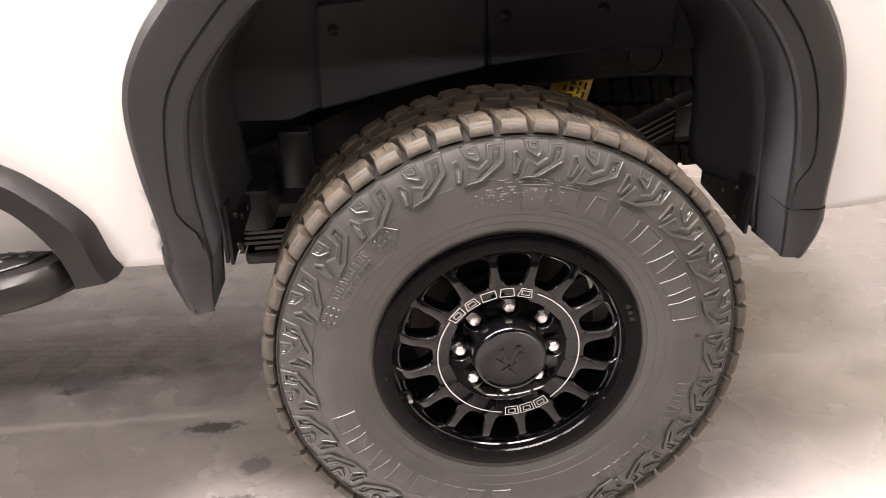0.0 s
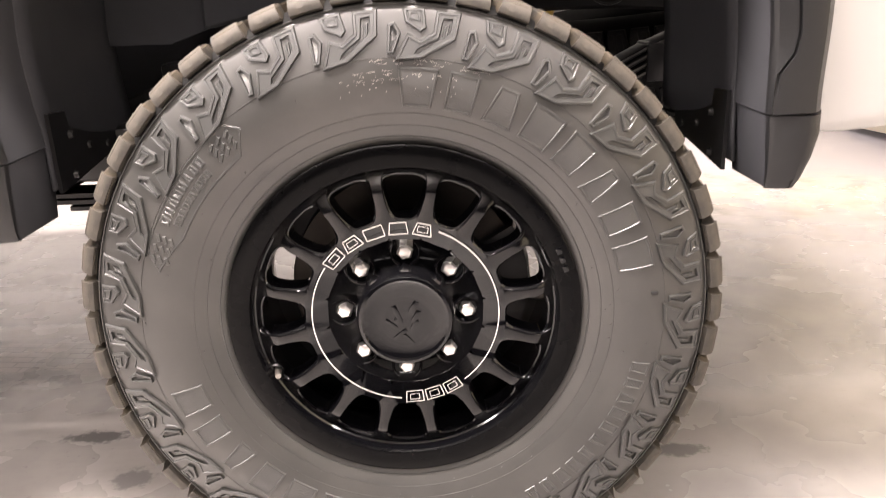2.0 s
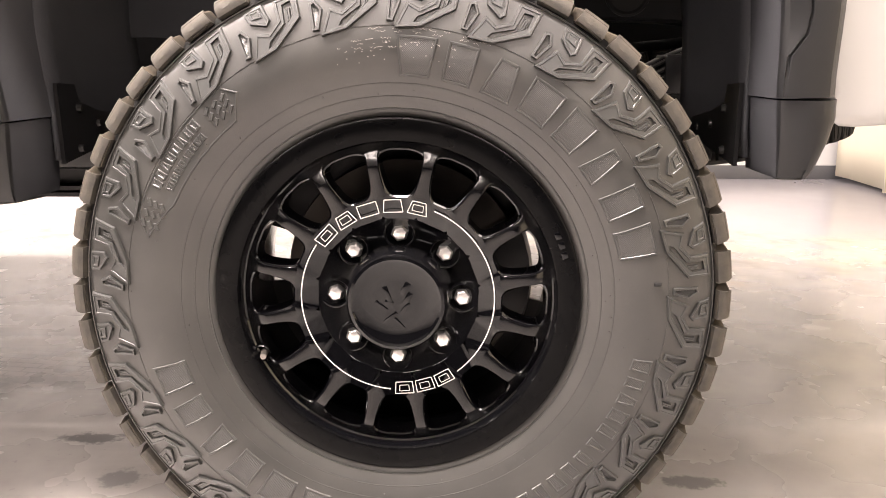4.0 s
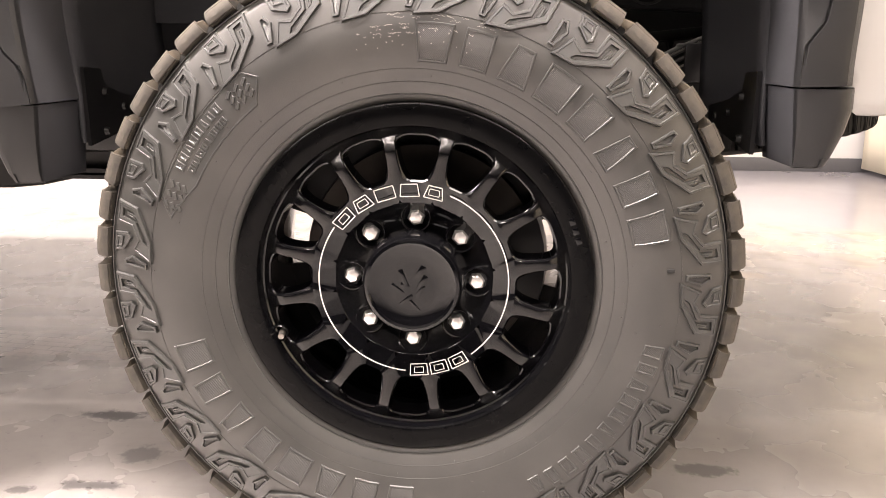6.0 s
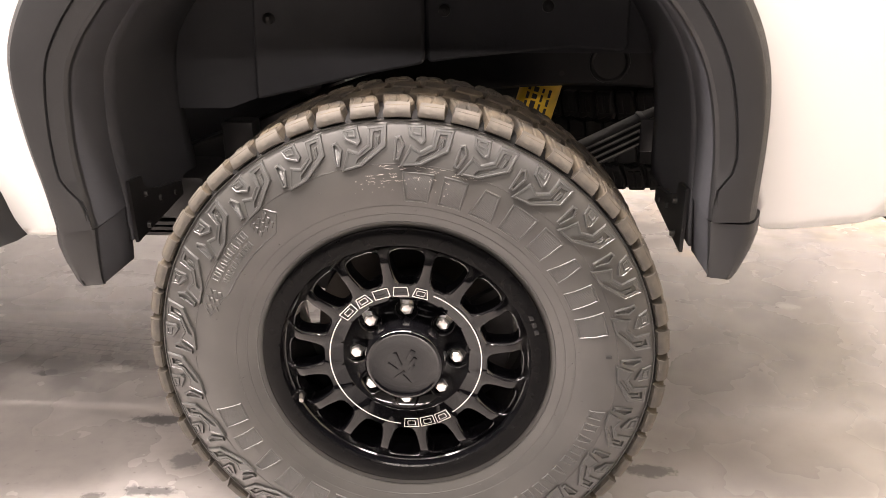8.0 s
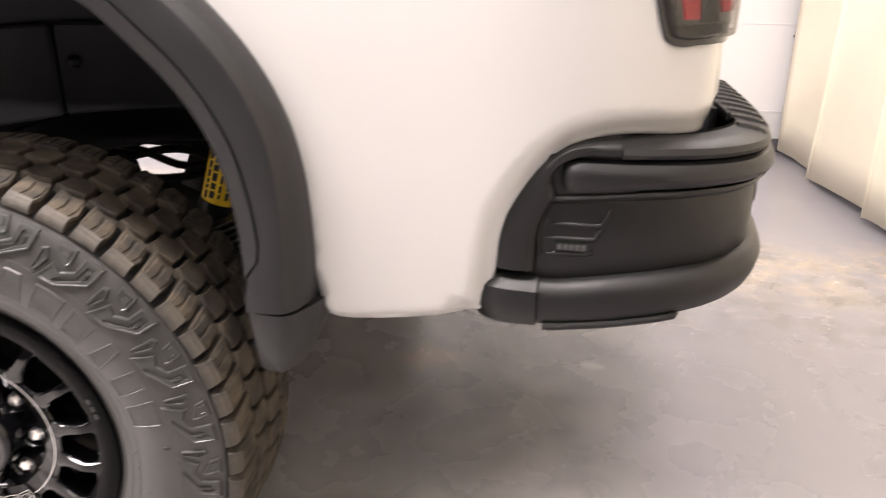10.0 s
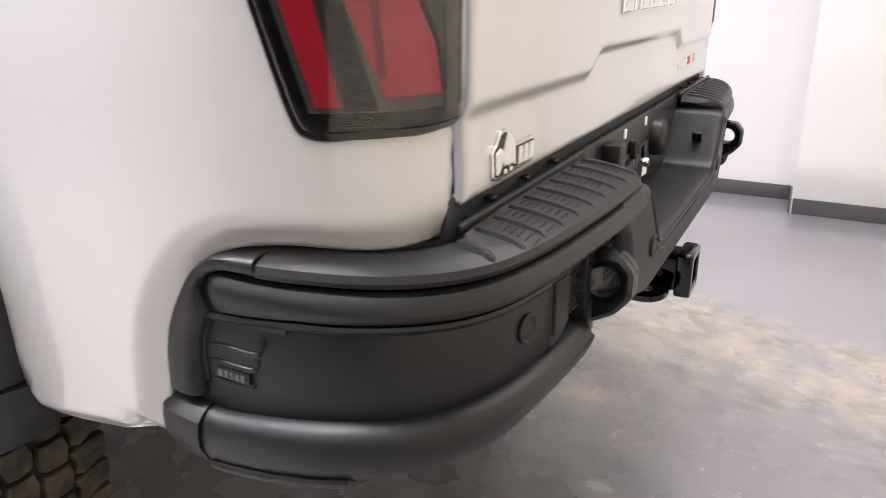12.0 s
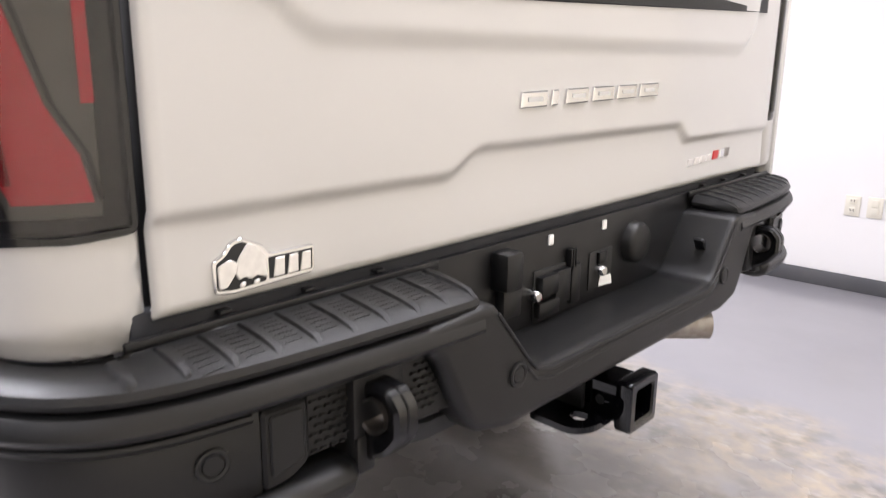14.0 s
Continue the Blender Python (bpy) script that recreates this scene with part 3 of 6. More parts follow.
def sidewall_pieces(w):
    for name, spec in LUGS.items():
        bm = bmesh.new()
        if spec is None:
            raise_open(bm, HOOK, POCKET, 0.0046)
            raise_poly(bm, [(0.3885, 9.4), (0.4035, 9.6), (0.4035, 10.2), (0.3910, 10.0)], 0.0036, 0.001, 0.0008)
        else:
            raise_poly(bm, spec[0], spec[1], 0.0020, spec[2], name == "sidewall_wedge")
        if name == "sidewall_block":
            raise_poly(bm, [(0.4080, 3.2), (0.4165, 3.0), (0.4165, 4.9), (0.4060, 5.1)], 0.0042, 0.0014, 0.0012)
        me = mesh_of(name, bm, RAISED)
        me.materials.append(HATCH)
        ring_of(name, me, UNITS, w, 0.2)
    for k, (width, low) in enumerate(((0.392, 0.4285), (0.372, 0.4300))):
        bm = bmesh.new()
        shoulder_cap(bm, width, low)
        ring_of("shoulder_lug", mesh_of("shoulder_lug", bm, SHOULDER), 26, w, 360 / 52 * k)


def brand_bars(w, name, count, d0, d1, r0, r1, wide, h=0.0012):
    """Raised bars with a hatched field, one for each character of a maker's mark."""
    stepd = (d1 - d0) / count
    for k in range(count):
        bm = bmesh.new()
        a = d0 + stepd * (k + 0.5)
        wd = stepd * wide / 2 * (1.12, 0.92, 1.0, 1.05, 1.0, 0.78, 0.86, 0.98)[k % 8]
        ta, tb = ((0.82, 1.0), (1.0, 0.92), (1.0, 0.55), (1.0, 1.0), (0.9, 0.9), (1.0, 0.5), (1.0, 0.85), (0.95, 1.0))[k % 8]
        poly = [(r0, a - wd * ta), (r0, a + wd * ta), (r1, a + wd * tb), (r1, a - wd * tb)]
        raise_poly(bm, fine_poly(poly, 3), h * 0.9, 0.0019, h * 0.6, True)
        bar = part(name, bm, RAISED, w, "raised bar of a mark on the tyre", 30)
        bar.data.materials.append(BAR)


def ring_text(bm, text, size, r, d0, h=0.0007, outward=True, track=1.0):
    vs, fs = lettering(text, size)
    made = []
    for u, v in vs:
        rr = r + v if outward else r - v
        deg = d0 + math.degrees(u * track / r) * (1 if outward else -1)
        made.append(bm.verts.new(polar(rr, deg, side_y(rr) - h)))
    for f in fs:
        try:
            bm.faces.new([made[i] for i in f])
        except ValueError:
            pass


def tread(bm):
    """Lugs: u runs round the tyre, y across it."""
    R0, R1 = 0.436, 0.4535
    n = 52

    def lug(poly, top=R1, slope=0.0):
        """poly of (degrees, y)."""
        flat = [(d * 0.45 * math.pi / 180, y) for d, y in poly]
        lo = inset(flat, -0.0016)
        hi = inset(flat, 0.0022)
        rings = []
        for pts, r in ((lo, R0), (flat, top - 0.0024), (hi, top)):
            rings.append([bm.verts.new(polar(r - max(0, abs(y) - 0.085) * 0.10, math.degrees(u / 0.45), y)) for u, y in pts])
        for a, b in zip(rings, rings[1:]):
            for i in range(len(a)):
                j = (i + 1) % len(a)
                bm.faces.new((a[i], a[j], b[j], b[i]))
        bm.faces.new(rings[-1])
    p = 360 / n
    for k in range(n):
        a = k * p
        e = 0.02 * p * (-1) ** k
        for s in (-1, 1):
            c = a if s < 0 else a + p * 0.5
            b = p * 0.14 * s
            # shoulder lug: one broad block, its grooves widest at the edge
            lug([(c - 0.355 * p, s * 0.1305), (c - 0.02 * p, s * 0.1310), (c + 0.355 * p, s * 0.1305), (c + 0.43 * p + e, s * 0.106), (c + 0.44 * p + b, s * 0.078), (c + 0.30 * p + b, s * 0.062),
                 (c - 0.06 * p + b, s * 0.068), (c - 0.44 * p + b, s * 0.060), (c - 0.43 * p + e, s * 0.106)])
            # middle lug: a bent block
            q = c + p * 0.42 * s
            lug([(q - 0.43 * p, s * 0.053), (q - 0.05 * p, s * 0.059), (q + 0.42 * p, s * 0.051), (q + 0.46 * p, s * 0.031), (q + 0.38 * p, s * 0.008), (q - 0.04 * p, s * 0.003), (q - 0.42 * p, s * 0.010), (q - 0.38 * p, s * 0.031)])
            # fine sipe blocks proud of the shoulder lug, one each side of a slit
            for d in (-0.19, 0.16):
                lug([(c + (d - 0.13) * p, s * 0.124), (c + (d + 0.13) * p, s * 0.124), (c + (d + 0.16) * p, s * 0.100), (c + (d + 0.14) * p + b * 0.6, s * 0.076), (c + (d - 0.14) * p + b * 0.6, s * 0.076), (c + (d - 0.15) * p, s * 0.100)], R1 + 0.0012)


def shoulder_cap(bm, width, low):
    """The end of one shoulder lug, wrapped down onto the sidewall."""
    p = 360 / 52
    w = p * width
    rows = []
    for r, y, f in ((0.4525, 0.1225, 0.90), (0.4475, 0.1305, 0.93), (0.4430, 0.1335, 0.97), (0.4375, 0.1356, 1.01), (low + 0.003, 0.1350, 1.05), (low, 0.1250, 1.05)):
        rows.append([bm.verts.new(polar(r, d * f, -y)) for d in (-w, -w * 0.92, -w * 0.3, w * 0.3, w * 0.92, w)])
    for u, v in zip(rows, rows[1:]):
        for i in range(5):
            bm.faces.new((u[i], u[i + 1], v[i + 1], v[i]))
    for c, d in ((0, -w), (5, w)):
        bm.faces.new([r[c] for r in rows] + [bm.verts.new(polar(0.436, d, -0.112))])
    # a shallow notch in the face of the lug
    for a0, a1 in ((-w * 0.45, -w * 0.05),):
        vs = [bm.verts.new(polar(r, d, -y)) for r, d, y in ((0.4450, a0, 0.1326), (0.4450, a1, 0.1326), (0.4380, a1, 0.1358), (0.4380, a0, 0.1358))]
        bm.faces.new(vs)


SPOKES = 16


def face_y(r):
    """Front surface of the wheel disc."""
    pts = [(0.112, -0.1100), (0.119, -0.1165), (0.128, -0.1190), (0.160, -0.1205), (0.184, -0.1225), (0.188, -0.1220), (0.2135, -0.1105)]
    for (r0, y0), (r1, y1) in zip(pts, pts[1:]):
        if r <= r1:
            return y0 + (y1 - y0) * (r - r0) / (r1 - r0)
    return pts[-1][1]


def wheel_disc():
    """Sixteen spokes with rounded windows between them."""
    bm = bmesh.new()
    half = 360 / SPOKES / 2
    seg = 6
    ri, ro = 0.112, 0.2135
    win = [(0.1445, -5.0), (0.1445, 5.0), (0.157, 7.4), (0.178, 8.7), (0.2005, 8.8), (0.2050, 4.5), (0.2050, -4.5), (0.2005, -8.8), (0.178, -8.7), (0.157, -7.4)]
    flat = [(math.radians(d) * r, r) for r, d in win]
    loop = round_poly(flat, 0.0080, 4)
    m = len(loop)
    for k in range(SPOKES):
        c = k * 2 * half + 2.0
        ctr = (0.0, 0.176)
        outer = []
        for u, v in loop:
            du, dv = u - ctr[0], v - ctr[1]
            a0 = math.degrees(math.atan2(du, dv))
            t = 1e9
            if dv > 1e-6:
                t = min(t, (ro - ctr[1]) / dv)
            if dv < -1e-6:
                t = min(t, (ri - ctr[1]) / dv)
            best = None
            for q in range(60):
                tt = 1 + q * 0.12
                uu, vv = ctr[0] + du * tt, ctr[1] + dv * tt
                if vv >= ro or vv <= ri or abs(math.degrees(uu / max(vv, 0.01))) >= half:
                    break
                best = (uu, vv)
            uu, vv = ctr[0] + du * tt, ctr[1] + dv * tt
            vv = min(ro, max(ri, vv))
            dd = max(-half, min(half, math.degrees(uu / vv)))
            outer.append((vv, dd))
        rings = [[(r, d) for r, d in outer]]
        w0 = [(v, math.degrees(u / v)) for u, v in inset(loop, -0.0022)]
        w1 = [(v, math.degrees(u / v)) for u, v in loop]
        w2 = [(v, math.degrees(u / v)) for u, v in inset(loop, 0.0015)]
        specs = [(rings[0], 0.0), (w0, 0.0), (w1, 0.0022), (w2, 0.034)]
        vs = [[bm.verts.new(polar(r, c + d, face_y(r) + dy)) for r, d in ring] for ring, dy in specs]
        for a, b in zip(vs, vs[1:]):
            for i in range(m):
                j = (i + 1) % m
                try:
                    bm.faces.new((a[i], a[j], b[j], b[i]))
                except ValueError:
                    pass
        # back of the spoke plate
        bk = [bm.verts.new(polar(r, c + d, face_y(r) + 0.034)) for r, d in outer]
        for i in range(m):
            j = (i + 1) % m
            bm.faces.new((vs[3][i], vs[3][j], bk[j], bk[i]))
    bmesh.ops.remove_doubles(bm, verts=bm.verts, dist=0.0004)
    return bm


def spoke_ribs(parent):
    """A flat raised land along each spoke, brighter at its outer end."""
    for k in range(SPOKES):
        c = (k + 0.5) * 360 / SPOKES + 2.0
        bm = bmesh.new()
        rows = []
        for r, w, h in ((0.1440, 5.0, 0.000), (0.150, 3.7, 0.0010), (0.160, 2.7, 0.0016), (0.175, 2.05, 0.0020), (0.1840, 1.95, 0.0022), (0.1882, 1.95, 0.0022), (0.1980, 2.0, 0.0022), (0.2050, 2.6, 0.0020), (0.2125, 4.2, 0.0016)):
            ring = []
            for d, hh in ((-w - 0.55, -0.001), (-w - 0.1, h - 0.0003), (-w + 0.15, h), (w - 0.15, h), (w + 0.1, h - 0.0003), (w + 0.55, -0.001)):
                ring.append(polar(r, c + d, face_y(r) - hh))
            rows.append(ring)
        add_loft(bm, rows, False, False)
        part("spoke_land", bm, SPOKE, parent)


def build_wheel():
    w = new("wheel")
    w.parent = truck
    w.location = (0, WY, WZ)
    tagged(w, "black alloy wheel with a dusty all-terrain tyre")
    tyre = part("tyre", tyre_shell(), RUBBER, w, "grey-black tyre with a dusty matt sidewall")
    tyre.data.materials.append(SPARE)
    for v in tyre.data.vertices:
        v.co.z = max(v.co.z, 0.004 - WZ)
    # groove floors get the dark rubber: shade between the lugs, put in the colour
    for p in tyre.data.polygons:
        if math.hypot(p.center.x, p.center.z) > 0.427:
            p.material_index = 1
    bm = bmesh.new()
    tread(bm)
    for v in bm.verts:
        v.co.z = max(v.co.z, 0.0015 - WZ)
    tagged(part("tread", bm, TREAD, w, "chunky tread lugs with dried tan dirt", 30), kind="stuff")
    sidewall_pieces(w)
    part("rim_guard", ridge_ring(0.4255, 0.0024, 0.0014), RUBBER, w)
    part("bead_ring", ridge_ring(0.2600, 0.0010, 0.0012), RAISED, w)
    part("fine_ring", ridge_ring(0.3620, 0.0006, 0.0008), RUBBER, w)
    part("fine_ring", ridge_ring(0.2760, 0.0005, 0.0006), RUBBER, w)
    part("fine_ring", ridge_ring(0.2925, 0.0004, 0.0006), RUBBER, w)
    brand_bars(w, "model_bar", 8, 0.5, 79.0, 0.302, 0.350, 0.74, 0.0018)
    brand_bars(w, "maker_bar", 8, 178.0, 256.0, 0.304, 0.349, 0.72, 0.0018)
    brand_bars(w, "series_bar", 11, 101.5, 150.0, 0.327, 0.353, 0.62, 0.0016)
    bm = bmesh.new()
    raise_poly(bm, fine_poly([(0.318, -64.5), (0.338, -74), (0.359, -70), (0.361, -37.5), (0.342, -34.8), (0.315, -39)], 6), 0.0012, 0.0012, 0.0010)
    for q in (-71.2, -68.8, -66.4, -42.6, -40.4, -38.2):
        for r in (0.327, 0.336, 0.345):
            raise_poly(bm, [(r, q - 0.4), (r + 0.003, q - 0.7), (r + 0.008, q + 0.6), (r + 0.005, q + 0.9)], 0.0018)
    part("plaque", bm, RAISED, w, "raised plaque with tread-plate marks", 30)
    brand_bars(w, "plaque_bar", 8, -63, -45.5, 0.342, 0.355, 0.7, 0.0016)
    brand_bars(w, "plaque_bar", 10, -62, -46.5, 0.327, 0.336, 0.7, 0.0016)
    bm = bmesh.new()
    ring_text(bm, "TIRE SIZE: LT305/70R18   126/123R  M+S", 0.0125, 0.281, 104.0, outward=True)
    ring_text(bm, "TPC SPEC 2807", 0.011, 0.296, 112.0)
    ring_text(bm, "LOAD RANGE E", 0.007, 0.272, 246.0)
    ring_text(bm, "MADE IN U.S.A.", 0.007, 0.272, 217.0)
    ring_text(bm, "RADIAL TUBELESS", 0.008, 0.270, 188.0)
    ring_text(bm, "DOT", 0.010, 0.274, -42.0)
    tagged(part("size_marking", bm, RAISED, w, "small raised tyre size marking", 0), kind="stuff")
    bm = bmesh.new()
    rnd = random.Random(21)
    for rr, d0, d1, words in ((0.3590, -5, 21, 7), (0.3545, -4, 20, 6), (0.3465, -9, 1, 3), (0.3420, -8, 16, 5), (0.3360, -9, 2, 3)):
        for k in range(words):
            d = d0 + (d1 - d0) * (k + rnd.uniform(0.1, 0.6)) / words
            for j in range(rnd.randint(4, 9)):
                r = rr + rnd.uniform(-0.0012, 0.0012)
                add_box(bm, polar(r, d + j * 0.30, side_y(r) - 0.0006), (rnd.uniform(0.0006, 0.0016), 0.0005, rnd.uniform(0.0005, 0.0011)))
    for _ in range(40):
        r, d = rnd.uniform(0.318, 0.346), rnd.uniform(-12, 14)
        add_box(bm, polar(r, d, side_y(r) - 0.0006), (rnd.uniform(0.0006, 0.0018), 0.0005, rnd.uniform(0.0006, 0.0015)))
    tagged(part("chalk_fleck", bm, CHALK, w, "worn white flecks of a paper tyre label", 0), kind="stuff")
    # moulding vents and a dark nick on the rubber
    bm = bmesh.new()
    rnd = random.Random(11)
    for _ in range(60):
        r, d = rnd.uniform(0.27, 0.36), rnd.uniform(0, 360)
        add_box(bm, polar(r, d, side_y(r) - 0.0008), (0.0013, 0.0022, 0.0013))
    tagged(part("vent_nib", bm, RUBBER, w, "", 0), "fine moulding nibs on the rubber", kind="stuff")
    bm = bmesh.new()
    add_box(bm, polar(0.347, 84.3, side_y(0.347) - 0.001), (0.010, 0.003, 0.005), 0.001)
    part("nick", bm, INK, w)
    # rim
    part("outer_ring", revolve([(0.240, -0.102), (0.2475, -0.114), (0.2505, -0.1265), (0.2494, -0.1318), (0.2460, -0.1336), (0.235, -0.1341), (0.2230, -0.1337), (0.2190, -0.1324), (0.2172, -0.1290)], 144), SATIN, w, "satin black outer ring")
    part("rim", revolve([(0.2174, -0.1292), (0.2160, -0.1240), (0.2152, -0.1170), (0.2130, -0.1150), (0.2126, -0.1080), (0.2120, -0.092), (0.2130, -0.03), (0.2180, 0.05), (0.2255, 0.10), (0.234, 0.115)], 144), GLOSS, w, "gloss black rim barrel")
    part("disc", wheel_disc(), GLOSS, w, "gloss black disc with sixteen windows", 40)
    spoke_ribs(w)
    # dished hub with lug pockets
    hub = revolve([(0.1123, -0.1102), (0.1112, -0.1095), (0.1095, -0.1065), (0.0760, -0.0900), (0.072, -0.090)], 96)
    part("hub_dish", hub, GLOSS, w, "gloss black dished hub")
    for k in range(8):
        d = k * 45 + 1.6
        bm = bmesh.new()
        prof = [(0.0222, -0.092), (0.0218, -0.1030), (0.0206, -0.1055), (0.0192, -0.1035), (0.0182, -0.094), (0.0175, -0.068), (0.0, -0.068)]
        rings = [[(r * math.sin(2 * math.pi * i / 24), y, r * math.cos(2 * math.pi * i / 24)) for r, y in prof] for i in range(24)]
        add_loft(bm, rings, False, False, True)
        bmesh.ops.translate(bm, vec=polar(0.0892, d, 0), verts=bm.verts)
        part("lug_pocket", bm, GLOSS, w)
        bm = bmesh.new()
        rings = []
        for r, y in ((0.0140, -0.070), (0.0140, -0.076), (0.0126, -0.078), (0.0126, -0.098), (0.0115, -0.1015), (0.0090, -0.1045), (0.004, -0.1058)):
            rings.append([(r * math.cos(math.pi / 3 * i + 0.2), y, r * math.sin(math.pi / 3 * i + 0.2)) for i in range(6)])
        add_loft(bm, rings, True, True)
        bmesh.ops.translate(bm, vec=polar(0.0892, d, 0), verts=bm.verts)
        part("lug_nut", bm, NUT, w, "bright domed hexagonal lug nut", 25)
    part("centre_cap", revolve([(0.0735, -0.090), (0.0720, -0.105), (0.0708, -0.126), (0.0690, -0.1355), (0.0655, -0.1400), (0.0615, -0.1412), (0.0590, -0.1398), (0.0572, -0.1388), (0.03, -0.1385), (0.0001, -0.1385)], 96), GLOSS, w, "gloss black centre cap")
    # plain raised emblem of blocks on the cap
    for (u, v, a, b, t) in ((0.012, 0.020, 0.020, 0.008, -62), (0.015, 0.006, 0.020, 0.007, -62), (0.012, -0.007, 0.018, 0.006, -62), (-0.012, 0.012, 0.024, 0.007, 70),
                            (-0.020, -0.004, 0.020, 0.005, 40), (-0.008, -0.020, 0.022, 0.005, -40), (-0.010, 0.000, 0.012, 0.008, 20), (0.004, -0.028, 0.020, 0.004, 50)):
        part("emblem_block", box((u, -0.1390, v), (a, 0.0026, b), 0.0008, Matrix.Rotation(radians(t), 4, "Y")), GLOSS, w, "raised black block of the cap emblem")
    # milled line and outlined marks round the hub
    bm = bmesh.new()

    def arc(d0, d1, r=0.1335, wd=0.0009):
        n = max(3, int(abs(d1 - d0) / 3))
        a = [[bm.verts.new(polar(rr, d0 + (d1 - d0) * i / n, face_y(rr) - 0.0006)) for rr in (r - wd, r + wd)] for i in range(n + 1)]
        for p, q in zip(a, a[1:]):
            bm.faces.new((p[0], p[1], q[1], q[0]))

    def outline(d0, d1, r0, r1, wd=0.0007, slant=0.0):
        for pa, pb in (((r0, d0), (r0, d1)), ((r1, d0 + slant), (r1, d1 - slant)), ((r0, d0), (r1, d0 + slant)), ((r0, d1), (r1, d1 - slant))):
            A, B = Vector(polar(*pa, face_y(pa[0]) - 0.0009)), Vector(polar(*pb, face_y(pb[0]) - 0.0009))
            t = (B - A).normalized().cross(Vector((0, 1, 0))) * wd
            bm.faces.new([bm.verts.new(p) for p in (A - t, A + t, B + t, B - t)])
    arc(22.5, 142)
    arc(185, 305)
    part("milled_line", bm, LINE, w, "thin silver milled line", 0)
    for k in range(5):
        bm = bmesh.new()
        c = -47 + 15.0 * k
        outline(c - 6.2, c + 6.2, 0.1225, 0.1395, slant=(0.0, 2.2, 0.6, 1.6, 2.4)[k])
        if k in (0, 1, 4):
            outline(c - 3.4, c + 3.4, 0.1265, 0.1350, wd=0.0005, slant=0.5)
        tagged(part("wheel_mark", bm, LINE, w, "thin silver outlined block of a mark", 0), kind="stuff")
    for k in range(3):
        bm = bmesh.new()
        c = 151 + 12.8 * k
        outline(c - 5.4, c + 5.4, 0.1235, 0.1400)
        outline(c - 2.9, c + 2.9, 0.1275, 0.1360, wd=0.0005)
        tagged(part("wheel_mark", bm, LINE, w, "thin silver outlined block of a mark", 0), kind="stuff")
    for k in range(3):
        bm = bmesh.new()
        add_box(bm, polar(0.2350, 66.5 + 3.4 * k, -0.1342), (0.010, 0.002, 0.008), 0.0008, Matrix.Rotation(radians(70), 4, "Y"))
        part("ring_mark", bm, GLOSS, w, "small raised bar on the ring")
    # valve
    vx, vy, vz = polar(0.2110, 247.0, -0.120)
    bm = bmesh.new()
    add_tube(bm, [(vx, vy + 0.03, vz), (vx + 0.004, vy, vz + 0.001), (vx + 0.007, vy - 0.016, vz + 0.002)], [0.006, 0.0048, 0.0042], 12)
    part("valve_stem", bm, STEEL, w, "steel tyre valve stem")
    bm = revolve([(0.0125, 0.012), (0.0125, -0.002), (0.0110, -0.004), (0.0095, -0.002), (0.0085, 0.012)], 24)
    bmesh.ops.translate(bm, vec=(vx, vy + 0.004, vz), verts=bm.verts)
    part("valve_collar", bm, SATIN, w)
    # brake and axle seen through the windows
    part("brake_disc", revolve([(0.085, 0.020), (0.085, 0.008), (0.178, 0.008), (0.180, 0.011), (0.180, 0.034), (0.178, 0.037), (0.10, 0.037)], 64), DARKSTEEL, w, "dull brown-grey brake disc")
    for d0, d1 in ((104, 264), (-72, 64)):
        n = int((d1 - d0) / 6)
        rows = [[polar(r, d0 + (d1 - d0) * k / n, y) for r, y in ((0.10, 0.044), (0.2185, 0.044), (0.2185, 0.050), (0.10, 0.050))] for k in range(n + 1)]
        part("dust_shield", loft(rows, True, True), BLACK, w, "black brake dust shield", 30)
    part("brake_hub", revolve([(0.0001, -0.066), (0.116, -0.066), (0.119, -0.060), (0.121, 0.02), (0.10, 0.03)], 48), BLACK, w)
    bm = bmesh.new()
    rows = []
    for a in range(60, 121, 10):
        rows.append([polar(r, a, y) for r, y in ((0.125, -0.012), (0.190, -0.012), (0.196, 0.02), (0.190, 0.055), (0.125, 0.055))])
    add_loft(bm, rows, True, True)
    part("brake_caliper", bm, BLACK, w, "black brake caliper", 30)
    return w


wheel = build_wheel()


def copy_part(src, m, name):
    """A second wheel under the truck, on the same meshes."""
    top = new(name)
    top.parent = src.parent
    top.matrix_basis = m
    for o in src.children:
        c = o.copy()
        scene.collection.objects.link(c)
        c.parent = top
        c.matrix_parent_inverse = Matrix.Identity(4)
    return top


far_wheel = copy_part(wheel, pose(0, 2 * CY - WY, WZ, 0, 37, 180), "wheel")
tagged(far_wheel, "black alloy wheel on the far side of the axle")
spare = new("spare_wheel")
spare.parent = truck
spare.matrix_basis = pose(0.640, CY + 0.02, 0.672, 0, -6, 0) @ pose(0, 0, 0, 90, 0, 0) @ Matrix.Diagonal((0.94, 0.94, 0.94, 1))
tagged(spare, "black spare tyre slung flat under the bed")
for o in wheel.children:
    if o.name.split(".")[0] in ("tyre", "tread", "rim", "outer_ring", "disc"):
        c = o.copy()
        scene.collection.objects.link(c)
        c.parent = spare
        c.matrix_parent_inverse = Matrix.Identity(4)
        if c.name.startswith(("tread", "tyre")):
            c.data = o.data.copy()
            c.data.materials.clear()
            c.data.materials.append(SPARE)


